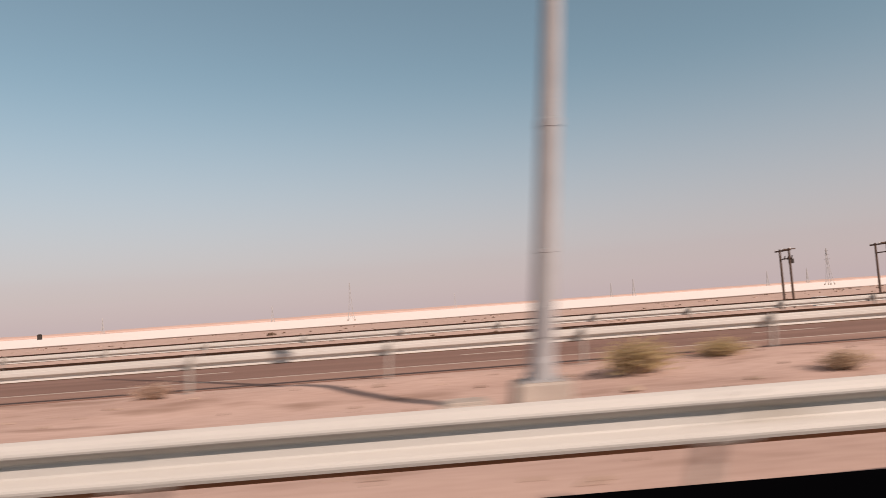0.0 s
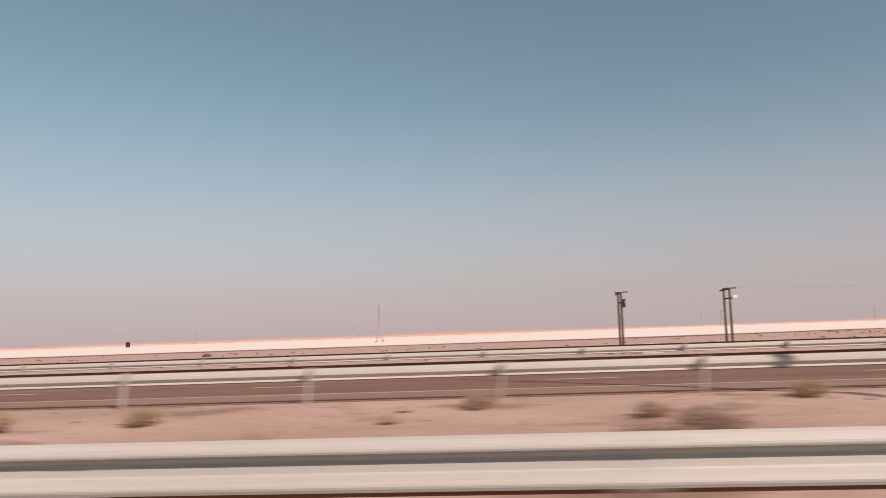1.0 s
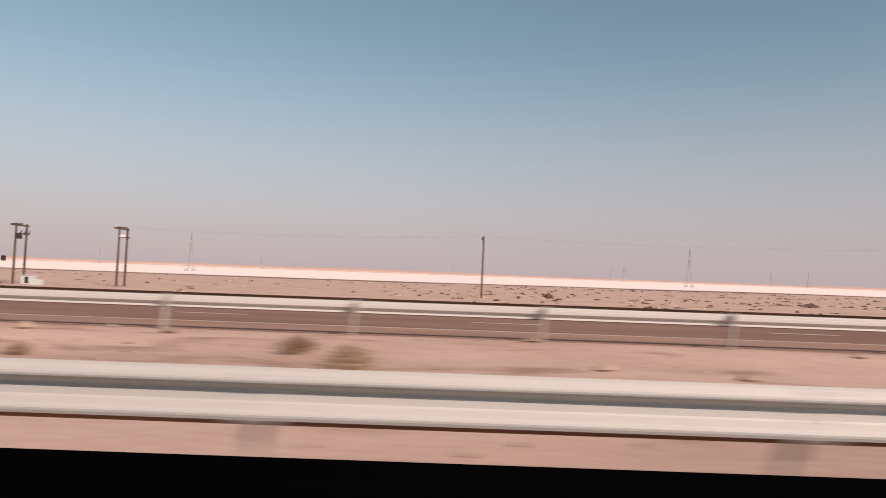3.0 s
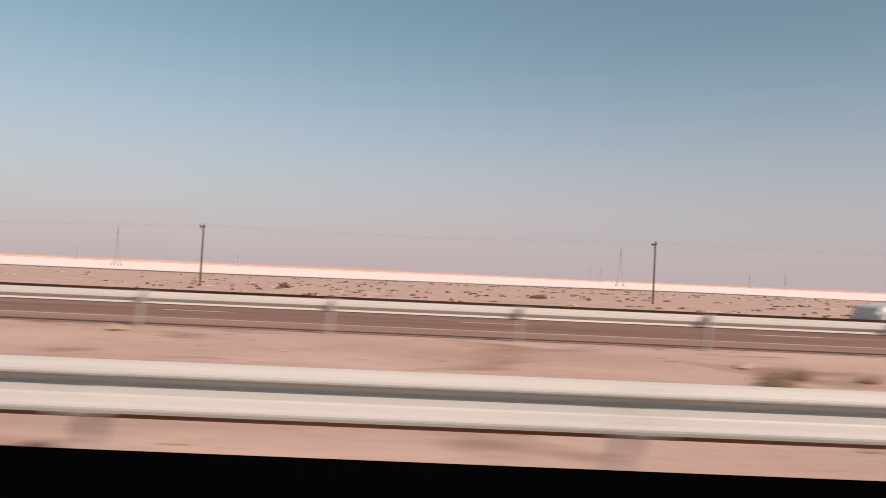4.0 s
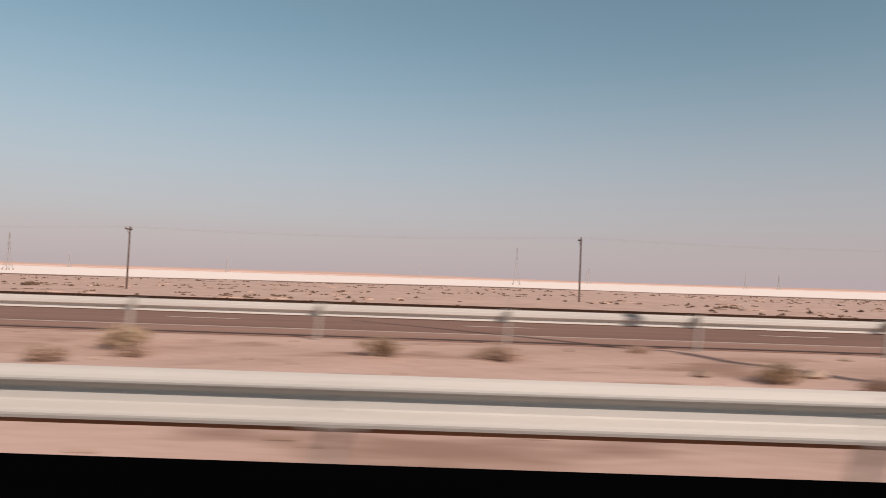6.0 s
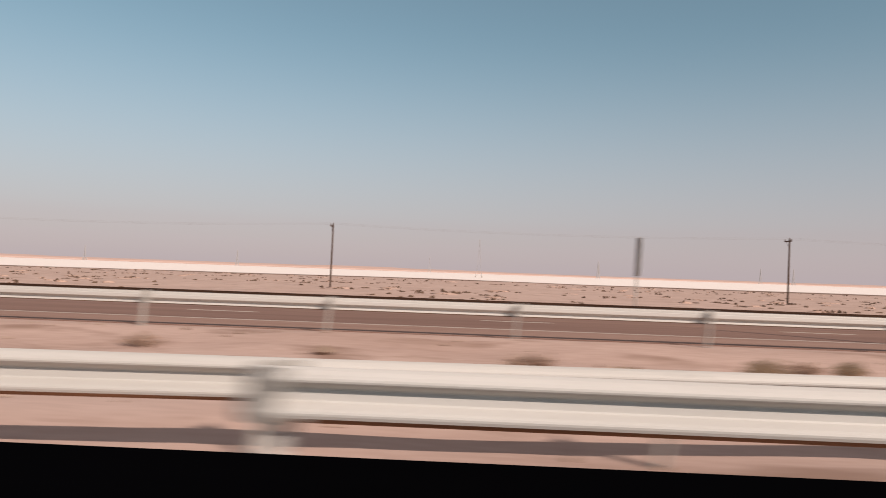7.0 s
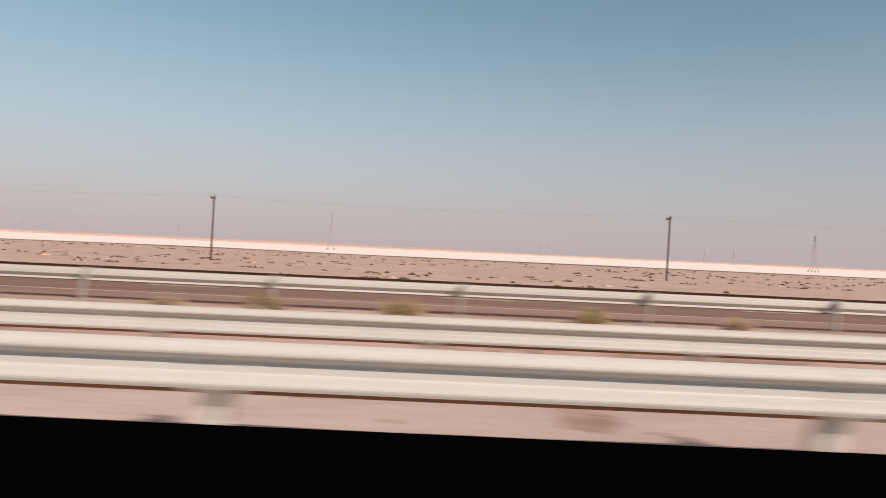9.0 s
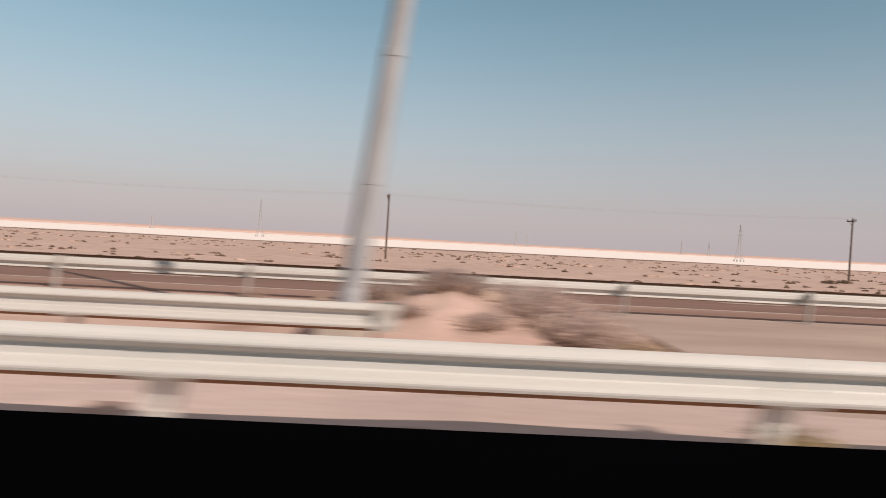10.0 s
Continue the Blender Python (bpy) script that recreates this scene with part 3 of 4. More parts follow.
# ---- electrical cabinet in the median ----
def cabinet():
    c = thing("electrical_cabinet", "cream metal electrical cabinet under a thin roof on concrete plinth", "cabinet", at=(67.44, 8.62, -0.025))
    part("plinth", Shape().box(-0.58, 0.58, -0.34, 0.34, -0.2, 0.40, bevel=0.02), PLINTH, c)
    part("base_gap", Shape().box(-0.52, 0.52, -0.28, 0.28, 0.40, 0.435), GAP, c)
    part("body", Shape().box(-0.51, 0.51, -0.30, 0.30, 0.435, 1.25, bevel=0.012), CREAM, c)
    door = Shape().box(-0.243, 0.243, -0.318, -0.300, 0.445, 1.21, bevel=0.006).mesh("door", CREAM)
    for x in (-0.252, 0.252):
        d = part("door", door, CREAM, c, at=pose(x, 0, 0))
        part("handle", Shape().box(-0.012, 0.012, -0.345, -0.318, 0.84, 0.96, bevel=0.004), CREAM, d, at=pose(-0.2 if x > 0 else 0.2, 0, 0))
        for z in (0.56, 1.10):
            part("hinge", Shape().tube((0.225 if x > 0 else -0.225, -0.326, z), (0.225 if x > 0 else -0.225, -0.326, z + 0.07), 0.010, sides=8), CREAM, d)
    part("meter_box", Shape().box(0.0, 0.43, -0.316, 0.22, 1.25, 1.445, bevel=0.01), CREAM, c)
    for x in (-0.49, 0.49):
        for y in (-0.28, 0.28):
            part("roof_post", Shape().box(x - 0.014, x + 0.014, y - 0.014, y + 0.014, 1.25, 1.452), CREAM, c)
    s = Shape()
    s.loft([[(-0.55, -0.325, 1.45), (0.55, -0.325, 1.45), (0.55, 0.325, 1.45), (-0.55, 0.325, 1.45)], [(-0.55, -0.325, 1.48), (0.55, -0.325, 1.48), (0.55, 0.325, 1.48), (-0.55, 0.325, 1.48)], [(-0.52, -0.05, 1.515), (0.52, -0.05, 1.515), (0.52, 0.05, 1.515), (-0.52, 0.05, 1.515)]])
    part("roof", s, CREAM, c)
    return c


cabinet()


# ---- road signs beyond the far carriageway ----
def sign(x, low, high, wide, bars):
    g = ground_z(x, 27.9)
    p = thing("road_sign", "thin roadside sign on a single grey steel post", "road sign", "signs beyond the far carriageway", (x, 27.9, g))
    part("post", Shape().tube((0, 0, -0.3), (0, 0, high - g + 0.02), 0.038, sides=10), ZINC_POST, p)
    part("panel_back", Shape().box(-0.022, -0.006, -wide / 2, wide / 2, low - g, high - g), SIGN_BACK, p)
    face = part("panel_face", Shape().box(-0.006, 0.006, -wide / 2, wide / 2, low - g, high - g), SIGN_WHITE, p, "white sign face with plain bars", at=pose(0.045, 0, 0))
    for z0, z1, w, m in bars:
        part("bar", Shape().box(0.006, 0.010, -wide * w / 2, wide * w / 2, low - g + z0, low - g + z1), m, face)
    return p


sign(74.78, 2.02, 2.68, 0.80, [(0.02, 0.09, 0.96, RED), (0.57, 0.64, 0.96, RED)])
sign(247.0, 1.42, 2.90, 0.80, [(0.30, 0.38, 0.8, RED), (0.62, 0.72, 0.6, GAP), (1.00, 1.08, 0.8, RED)])


# ---- pole line in the desert ----
LINE_Y, TOP = 89.9, 6.5


def pole_top(x):
    """The tops follow the lie of the land."""
    return TOP - 0.70 + 0.70 * smoothstep(62, 150, x) + 0.40 * smoothstep(166, 223, x)


def insulator(x, y, z):
    return Shape().spin([(0.03, z), (0.075, z + 0.05), (0.05, z + 0.09), (0.075, z + 0.13), (0.03, z + 0.2)], (x, y), 8)


def single_pole(x):
    g = ground_z(x, LINE_Y)
    p = thing("utility_pole", "dark timber utility pole with a short cross-arm in desert", "utility pole", "utility poles in the desert", (x, LINE_Y, g))
    h = pole_top(x) - g
    part("shaft", Shape().tube((0, 0, -0.4), (0, 0, h), 0.125, 0.10, 10), WOOD, p)
    part("cross_arm", Shape().box(-0.22, -0.10, -0.95, 0.95, h - 0.32, h - 0.17), WOOD, p)
    for y in (-0.85, 0.0, 0.85):
        part("insulator", insulator(-0.16 if y else 0.0, y, h - (0.17 if y else 0.0)), BROWN_GLAZE, p)
    for side in (-1, 1):
        part("brace", Shape().tube((-0.13, side * 0.6, h - 0.3), (-0.1, 0, h - 0.85), 0.02, sides=5), WOOD, p)
    return p


SINGLE = [108.2, 165.6, 223.0, 280.4, 338.3, 397.9]
for x in SINGLE:
    single_pole(x)


def frame_pole(x, extra):
    g = ground_z(x, LINE_Y + 1)
    top = pole_top(x) - g
    p = thing("utility_pole", "dark timber H-frame utility pole with two legs and cross-arm", "utility pole", "utility poles in the desert", (x, LINE_Y, g))
    for y in (-0.1, 2.2):
        part("leg", Shape().tube((0, y, -0.4), (0, y, top + 0.1), 0.16, 0.13, 10), WOOD, p)
    part("cross_arm", Shape().box(-0.26, -0.12, -0.9, 3.0, top - 0.25, top - 0.05), WOOD, p)
    part("cross_arm", Shape().box(0.12, 0.24, -0.4, 2.5, top - 1.3, top - 1.15), WOOD, p)
    part("cross_arm", Shape().box(-0.75, 0.85, -0.18, -0.04, top - 0.10, top + 0.04), WOOD, p)
    for y in (-0.8, 1.05, 2.9):
        part("insulator", insulator(-0.19, y, top - 0.05), PORCELAIN, p)
    for k in range(extra):
        part("fuse", Shape().tube((0.35, 0.2 + 0.9 * k, top - 1.35), (0.55, 0.2 + 0.9 * k, top - 0.85), 0.075, sides=8), PORCELAIN if extra == 1 else GAP, p)
    if extra > 1:
        part("switch_box", Shape().box(0.1, 0.5, -0.2, 0.5, top - 1.9, top - 1.3, bevel=0.03), GAP, p)
    else:
        part("floodlight", Shape().box(0.2, 0.8, -0.5, -0.1, top - 1.25, top - 0.95, bevel=0.05), PORCELAIN, p, "white floodlight housing")
    return p


frame_pole(48.9, 3)
frame_pole(62.0, 1)


def wire_span(x0, x1, y, z0, z1, sag):
    cu = bpy.data.curves.new("overhead_wire", "CURVE")
    cu.dimensions, cu.bevel_depth, cu.bevel_resolution = "3D", 0.0045, 1
    sp = cu.splines.new("POLY")
    sp.points.add(14)
    for i, pt in enumerate(sp.points):
        u = i / 14
        pt.co = (x0 + (x1 - x0) * u, y, z0 + (z1 - z0) * u - sag * 4 * u * (1 - u), 1)
    cu.materials.append(WIRE)
    return tagged(new("overhead_wire", cu), "thin dark overhead wire sagging between timber poles", "wire", "overhead wires")


ends = [62.0] + SINGLE
for xa, xb in zip(ends, ends[1:]):
    for dy, dz in ((-0.85, 0.03), (0.0, 0.2), (0.85, 0.03)):
        wire_span(xa, xb, LINE_Y + dy, pole_top(xa) + dz, pole_top(xb) + dz, 0.55)

# white kiosk by the frame poles
k = thing("utility_kiosk", "white metal utility kiosk on desert sand below timber poles", "kiosk", at=(51.6, 88.6, ground_z(51.6, 88.6)))
part("body", Shape().box(-0.75, 0.75, -0.5, 0.5, -0.2, 1.1, bevel=0.03), WHITE, k)
part("roof", Shape().box(-0.82, 0.82, -0.57, 0.57, 1.1, 1.18, taper=0.9), WHITE, k)
part("annex", Shape().box(0.75, 1.7, -0.4, 0.4, -0.2, 0.65, bevel=0.03), WHITE, k)
part("door", Shape().box(-0.2, 0.25, -0.52, -0.5, 0.15, 0.95), GAP, k)


# ---- lattice pylons far out ----
def pylon(x, y, height, mat, foot=1.9, thick=0.085, feet=True):
    g = base_z(x, y)
    p = thing("lattice_pylon", "thin haze-toned steel lattice power pylon far out on the flat", "pylon", "distant power pylons", (x, y, g))
    s = Shape()
    levels = [(0, foot), (0.25, foot * 0.62), (0.5, foot * 0.36), (0.75, foot * 0.22), (1.0, foot * 0.08)]
    for (u0, w0), (u1, w1) in zip(levels, levels[1:]):
        c0 = [(sx * w0, sy * w0, u0 * height) for sx, sy in ((-1, -1), (1, -1), (1, 1), (-1, 1))]
        c1 = [(sx * w1, sy * w1, u1 * height) for sx, sy in ((-1, -1), (1, -1), (1, 1), (-1, 1))]
        for i in range(4):
            s.tube(c0[i], c1[i], thick, sides=4)
            s.tube(c0[i], c1[(i + 1) % 4], thick * 0.5, sides=4)
            s.tube(c0[(i + 1) % 4], c1[i], thick * 0.5, sides=4)
    part("tower", s, mat, p)
    for u, w in ((0.70, 3.4), (0.82, 2.8), (0.93, 2.0)):
        a = Shape()
        for side in (-1, 1):
            a.tube((0, 0, u * height + 0.5), (0, side * w, u * height), thick * 0.6, sides=4)
            a.tube((0, 0, u * height - 0.3), (0, side * w, u * height), thick * 0.6, sides=4)
        part("cross_arm", a, mat, p)
    if feet:
        for sx in (-1, 1):
            for sy in (-1, 1):
                part("footing", Shape().box(sx * foot - 0.35, sx * foot + 0.35, sy * foot - 0.35, sy * foot + 0.35, -0.3, 0.9, taper=0.7), CONCRETE, p)
    return p


for x, y, h in ((-34.5, 388, 21.0), (246.9, 412, 22.0), (519.5, 395, 21.0), (-310, 400, 22), (785, 395, 21)):
    pylon(x, y, h, LATTICE)
for x, y, h in ((-364, 1840, 42), (124, 2160, 46), (576, 1840, 44), (696, 2480, 50), (1180, 2080, 46), (1200, 2360, 50), (-860, 2000, 44), (1720, 2050, 46)):
    pylon(x, y, h, LATTICE_FAR, 4.5, 0.42, False)

# dark hut far away and low dark trees at the flat's edge
hut = thing("watch_hut", "small dark hut far out on the pale flat", "hut", at=(-515, 1000, -1.0))
part("cabin", Shape().box(-2.4, 2.4, -2.2, 2.2, -0.5, 5.4, bevel=0.2), GAP, hut)
part("roof", Shape().box(-2.9, 2.9, -2.6, 2.6, 5.4, 7.0, taper=0.45), GAP, hut)


# ---- pickup and trailer on the far carriageway ----
def wheel_set(owner, x, y0, y1, r, z):
    t = part("wheel", Shape().wheel(x, z, y0, y1, r), RUBBER, owner, smooth=False)
    part("rim", Shape().wheel(x, z, min(y0, y1) - 0.008, max(y0, y1) + 0.008, r * 0.58, 14), STEEL, t)


def hull(sections):
    """Car body lofted along x from cross-sections (x, half width, z low, z high, inward lean)."""
    s = Shape()
    rings = []
    for x, w, z0, z1, lean in sections:
        b = min(0.07, (z1 - z0) * 0.2)
        rings.append([(x, -w + 0.03, z0), (x, w - 0.03, z0), (x, w, z0 + b), (x, w, z0 + (z1 - z0) * 0.55), (x, w - lean, z1 - b), (x, w - lean - b, z1), (x, -w + lean + b, z1), (x, -w + lean, z1 - b), (x, -w, z0 + (z1 - z0) * 0.55), (x, -w, z0 + b)])
    return s.loft(rings)


def pickup(x, y, z):
    """Faces -x; origin below its front bumper."""
    p = thing("pickup_truck", "white single-cab pickup truck on the far carriageway", "pickup truck", at=(x, y, z))
    part("chassis", Shape().box(0.5, 5.2, -0.62, 0.62, 0.30, 0.55), GAP, p)
    part("hood", hull([(0.0, 0.68, 0.42, 0.82, 0.06), (0.06, 0.78, 0.38, 0.92, 0.07), (0.22, 0.84, 0.36, 0.99, 0.07), (0.75, 0.86, 0.36, 1.05, 0.08), (1.30, 0.86, 0.36, 1.10, 0.06)]), WHITE, p)
    part("cabin_lower", hull([(1.30, 0.86, 0.34, 1.10, 0.05), (1.40, 0.865, 0.34, 1.12, 0.05), (2.66, 0.865, 0.34, 1.12, 0.05)]), WHITE, p)
    cab = Shape()
    cab.loft([[(1.32, -0.80, 1.11), (2.66, -0.80, 1.11), (2.66, 0.80, 1.11), (1.32, 0.80, 1.11)], [(1.58, -0.75, 1.34), (2.60, -0.75, 1.34), (2.60, 0.75, 1.34), (1.58, 0.75, 1.34)], [(1.84, -0.68, 1.55), (2.50, -0.68, 1.55), (2.50, 0.68, 1.55), (1.84, 0.68, 1.55)]])
    part("cabin_glass", cab, GLASS, p, "dark tinted windows")
    part("roof", Shape().box(1.76, 2.54, -0.70, 0.70, 1.545, 1.625, taper=0.90, bevel=0.03), WHITE, p)
    for sy in (-1, 1):
        for xa, xb, w in ((1.30, 1.82, 0.045), (2.62, 2.50, 0.10)):
            part("pillar", Shape().tube((xa, sy * 0.805, 1.10), (xb, sy * 0.69, 1.57), w, sides=6), WHITE, p)
        part("mirror", Shape().box(1.50, 1.60, sy * 0.98 - 0.08, sy * 0.98 + 0.08, 1.14, 1.28, bevel=0.02), GAP, p)
        part("door_seam", Shape().box(2.60, 2.615, sy * 0.866 - 0.003, sy * 0.866 + 0.003, 0.42, 1.08), GAP, p)
        part("door_handle", Shape().box(2.42, 2.54, sy * 0.88 - 0.012, sy * 0.88 + 0.012, 0.94, 0.97), STEEL, p)
        part("headlight", Shape().box(-0.01, 0.10, sy * 0.60 - 0.13, sy * 0.60 + 0.13, 0.66, 0.80, bevel=0.02), PORCELAIN, p)
        part("tail_light", Shape().box(5.38, 5.43, sy * 0.76 - 0.06, sy * 0.76 + 0.06, 0.62, 0.90), RED, p)
        part("bed_side", hull([(2.72, 0.05, 0.42, 1.06, 0.0), (5.4, 0.05, 0.42, 1.02, 0.0)]), WHITE, p, at=pose(0, sy * 0.81, 0))
    part("bed_floor", Shape().box(2.72, 5.4, -0.78, 0.78, 0.50, 0.56), GAP, p)
    part("tailgate", Shape().box(5.35, 5.4, -0.77, 0.77, 0.56, 1.0, bevel=0.01), WHITE, p)
    part("bed_front", Shape().box(2.72, 2.77, -0.77, 0.77, 0.56, 1.0, bevel=0.01), WHITE, p)
    part("front_bumper", Shape().box(-0.10, 0.06, -0.80, 0.80, 0.34, 0.52, bevel=0.03), STEEL, p)
    part("rear_bumper", Shape().box(5.4, 5.52, -0.78, 0.78, 0.36, 0.50, bevel=0.03), STEEL, p)
    for wx in (0.60, 3.86):
        for sy in (-1, 1):
            fender = Shape()
            for k in range(8):
                a0, a1 = math.pi * k / 8, math.pi * (k + 1) / 8
                fender.loft([[(wx - r * math.cos(q), sy * w, 0.36 + r * math.sin(q)) for r, w in ((0.40, 0.84), (0.40, 0.90), (0.50, 0.885), (0.55, 0.85))] for q in (a0, a1)])
            part("fender_flare", fender, WHITE, p)
            part("wheel_arch", Shape().wheel(wx, 0.40, sy * 0.70, sy * 0.872, 0.41), GAP, p)
            wheel_set(p, wx, sy * 0.66, sy * 0.885, 0.335, 0.335)
    return p


def trailer(x, y, z):
    """Low white trailer drawn behind the pickup; origin below its front board."""
    p = thing("trailer", "low white cargo trailer hitched behind the pickup", "trailer", at=(x, y, z))
    part("floor", Shape().box(0.0, 5.0, -0.95, 0.95, 0.50, 0.60), GAP, p)
    for sy in (-1, 1):
        for xa, xb in ((0.0, 1.72), (1.78, 3.30), (3.36, 5.0)):
            part("side_panel", Shape().box(xa, xb, sy * 0.97 - 0.03, sy * 0.97 + 0.03, 0.46, 0.98, bevel=0.012), WHITE, p)
        part("mudguard", Shape().box(1.75, 3.40, sy * 0.99 - 0.11, sy * 0.99 + 0.11, 0.66, 0.72), GAP, p)
        for wx in (2.10, 2.95):
            wheel_set(p, wx, sy * 0.90, sy * 1.06, 0.33, 0.33)
    part("front_board", Shape().box(-0.03, 0.03, -0.95, 0.95, 0.5, 1.0, bevel=0.01), WHITE, p)
    part("rear_board", Shape().box(4.97, 5.03, -0.95, 0.95, 0.5, 1.0, bevel=0.01), WHITE, p)
    for sy in (-1, 1):
        part("drawbar", Shape().tube((0.2, sy * 0.6, 0.50), (-1.75, 0, 0.50), 0.05, sides=6), STEEL, p)
    return p


RX, RY = 152.75, 24.9
RZ = base_z(RX, RY)
pickup(RX, RY, RZ)
trailer(160.2, RY, RZ)


def bundle(x0, x1, half, base, rise, seed):
    """Sagging canvas-wrapped bundle with a flat top and folds, along x."""
    rng, rings = random.Random(seed), []
    for j in range(11):
        u = j / 10
        end = min(1.0, 5.0 * u + 0.15, 4.0 * (1 - u) + 0.2)
        w, h = half * (0.75 + 0.25 * end), rise * end ** 0.7
        ring = []
        for i in range(15):
            a = math.pi * i / 14
            c, q = math.cos(a), math.sin(a)
            f = 1 + rng.uniform(-0.04, 0.04)
            ring.append((x0 + (x1 - x0) * u, w * math.copysign(abs(c) ** 0.55, c) * f, base + h * max(0.0, q) ** 0.5 * f))
        rings.append(ring)
    return Shape().loft(rings)


load = thing("covered_load", "lumpy load under brown canvas on the white trailer", "cargo", at=(160.2, RY, RZ))
part("dark_bundle", bundle(0.06, 0.95, 0.80, 0.60, 0.93, 4), TARP, load, smooth=True)
part("tan_bundle", bundle(0.85, 1.92, 0.74, 0.60, 0.86, 7), TAN_TARP, load, "faded tan canvas", smooth=True)
part("loose_flap", Shape().loft([[(0.95 + 0.35 * u, -1.01 - 0.012 * math.sin(9 * u), 0.80 - 0.05 * u), (0.95 + 0.35 * u, -0.70, 1.10), (0.95 + 0.35 * u, -0.69, 1.08), (0.95 + 0.35 * u, -0.995 - 0.012 * math.sin(9 * u), 0.80 - 0.05 * u)] for u in (0.0, 0.25, 0.5, 0.75, 1.0)]), TAN_TARP, load)


# ---- plants ----
def bush_meshes(kind, seed, spread, height, twigs, leaves):
    rng = random.Random(seed)
    st, fo = Shape(), Shape()
    for _ in range(twigs):
        a, lean = rng.uniform(0, 2 * math.pi), rng.uniform(0.15, 1.0)
        q = Vector((math.cos(a) * spread * lean, math.sin(a) * spread * lean, height * rng.uniform(0.45, 1.0) * (1.15 - 0.5 * lean)))
        st.tube((rng.uniform(-0.06, 0.06), rng.uniform(-0.06, 0.06), -0.06), q, 0.012, 0.004, 3)
        for _ in range(leaves):
            c = q * rng.uniform(0.45, 1.08) + Vector((rng.gauss(0, 0.06), rng.gauss(0, 0.06), rng.gauss(0, 0.05))) * (spread / 0.5)
            c.z = max(0.02, c.z)
            d = Vector((rng.gauss(0, 1), rng.gauss(0, 1), rng.uniform(0.2, 1.6))).normalized() * rng.uniform(0.05, 0.11)
            w = d.orthogonal().normalized() * rng.uniform(0.010, 0.022)
            n = len(fo.v)
            fo.v += [tuple(c - w), tuple(c + d * 0.5 - w * 1.2), tuple(c + d), tuple(c + d * 0.5 + w * 1.2)]
            fo.f.append((n, n + 1, n + 2, n + 3))
    return st.mesh("brushwood", TWIG), fo.mesh("foliage", GREEN[kind])


BUSHES = [(0, bush_meshes(0, 11, 0.62, 0.48, 80, 16)), (0, bush_meshes(0, 12, 0.78, 0.42, 90, 15)), (1, bush_meshes(1, 13, 0.50, 0.42, 70, 14)), (1, bush_meshes(1, 14, 0.42, 0.34, 60, 14)), (2, bush_meshes(2, 15, 0.50, 0.32, 70, 11)), (2, bush_meshes(2, 16, 0.66, 0.26, 70, 10)), (3, bush_meshes(3, 17, 0.62, 0.36, 110, 9)), (3, bush_meshes(3, 18, 0.75, 0.28, 110, 8))]
WORDS = ["bushy yellow-green desert shrub growing in sand", "low dull-green desert shrub growing in sand", "dry brown desert shrub lying low in sand", "dusty grey dead brush on the sand heap"]
made = {}


def bush(i, x, y, size, turn_by):
    kind, (stems, foliage) = BUSHES[i]
    m = pose(x, y, ground_z(x, y) - 0.01, 0, 0, turn_by)
    if i not in made:
        b = thing("desert_bush", WORDS[kind], "bush", "shrubs in the median")
        part("brushwood", stems, TWIG, b)
        part("foliage", foliage, GREEN[kind], b)
        b.scale = (1, 1, 1)
        made[i] = b
        b.matrix_basis = m
    else:
        b = copy_thing(made[i], m)
    b.scale = (size, size, size)
    return b


rng = random.Random(21)
GREENS = [(22.7, 11.1), (28.5, 11.6), (47.9, 9.6), (49.4, 9.3), (45.9, 10.2), (15.4, 12.6), (73.8, 9.6), (6.8, 11.0), (244.8, 10.2), (246.5, 11.2), (263.6, 10.9), (278.2, 11.8), (304.3, 12.6), (306.0, 13.1), (308.5, 13.0), (312.1, 13.3), (314.8, 13.2), (297.9, 12.6), (345.9, 8.3), (300.8, 12.9)]
BROWNS = [(87.5, 9.4), (17.7, 11.5), (57.2, 10.5), (62.2, 11.0), (64.6, 12.2), (72.2, 11.4), (91.8, 9.7), (154.4, 9.8), (158.1, 9.3), (175.5, 10.0), (176.7, 9.1), (172.6, 10.6), (177.9, 9.5), (179.3, 10.7), (221.9, 9.9), (224.1, 10.5), (235.1, 11.8), (241.5, 10.8), (259.2, 11.9), (272.0, 12.7), (270.0, 11.8), (285.7, 12.9), (289.4, 12.6), (292.1, 13.0), (253.0, 5.3), (256.4, 5.0)]
bush(0, 3.9, 12.2, 1.15, 40)
bush(1, 5.9, 13.4, 0.7, 10)
bush(3, 170.75, 9.35, 0.75, 200)
bush(4, 172.9, 9.2, 1.0, 80)
for x, y in GREENS:
    bush(rng.choice((0, 1, 2, 2)), x, y, rng.uniform(0.6, 0.9), rng.uniform(0, 360))
for x, y in BROWNS:
    bush(rng.choice((3, 4, 5, 5)), x, y, rng.uniform(0.6, 1.0), rng.uniform(0, 360))
for _ in range(150):
    x = rng.uniform(-28, 344)
    y = rng.uniform(6.0, 13.6)
    if abs(x - 67.4) > 1.3 and abs((x - 1.48 + 21.3) % 42.586 - 21.3) > 1.2:
        kind, size, turn_by = rng.choice((3, 4, 5, 4, 5, 2)), rng.uniform(0.35, 0.95), rng.uniform(0, 360)
        # bare sand where the first rail swings away
        if y > 6.6 or not 236 < x < 246:
            bush(kind, x, y, size, turn_by)
for _ in range(16):
    x = rng.uniform(245, 288)
    bush(rng.choice((4, 5, 3)), x, rng.uniform(4.6, 5.6), rng.uniform(0.3, 0.5), rng.uniform(0, 360))
tufts = random.Random(77)
for _ in range(34):
    bush(tufts.choice((4, 5, 3)), tufts.uniform(246, 286), tufts.uniform(4.1, 5.2), tufts.uniform(0.22, 0.42), tufts.uniform(0, 360))

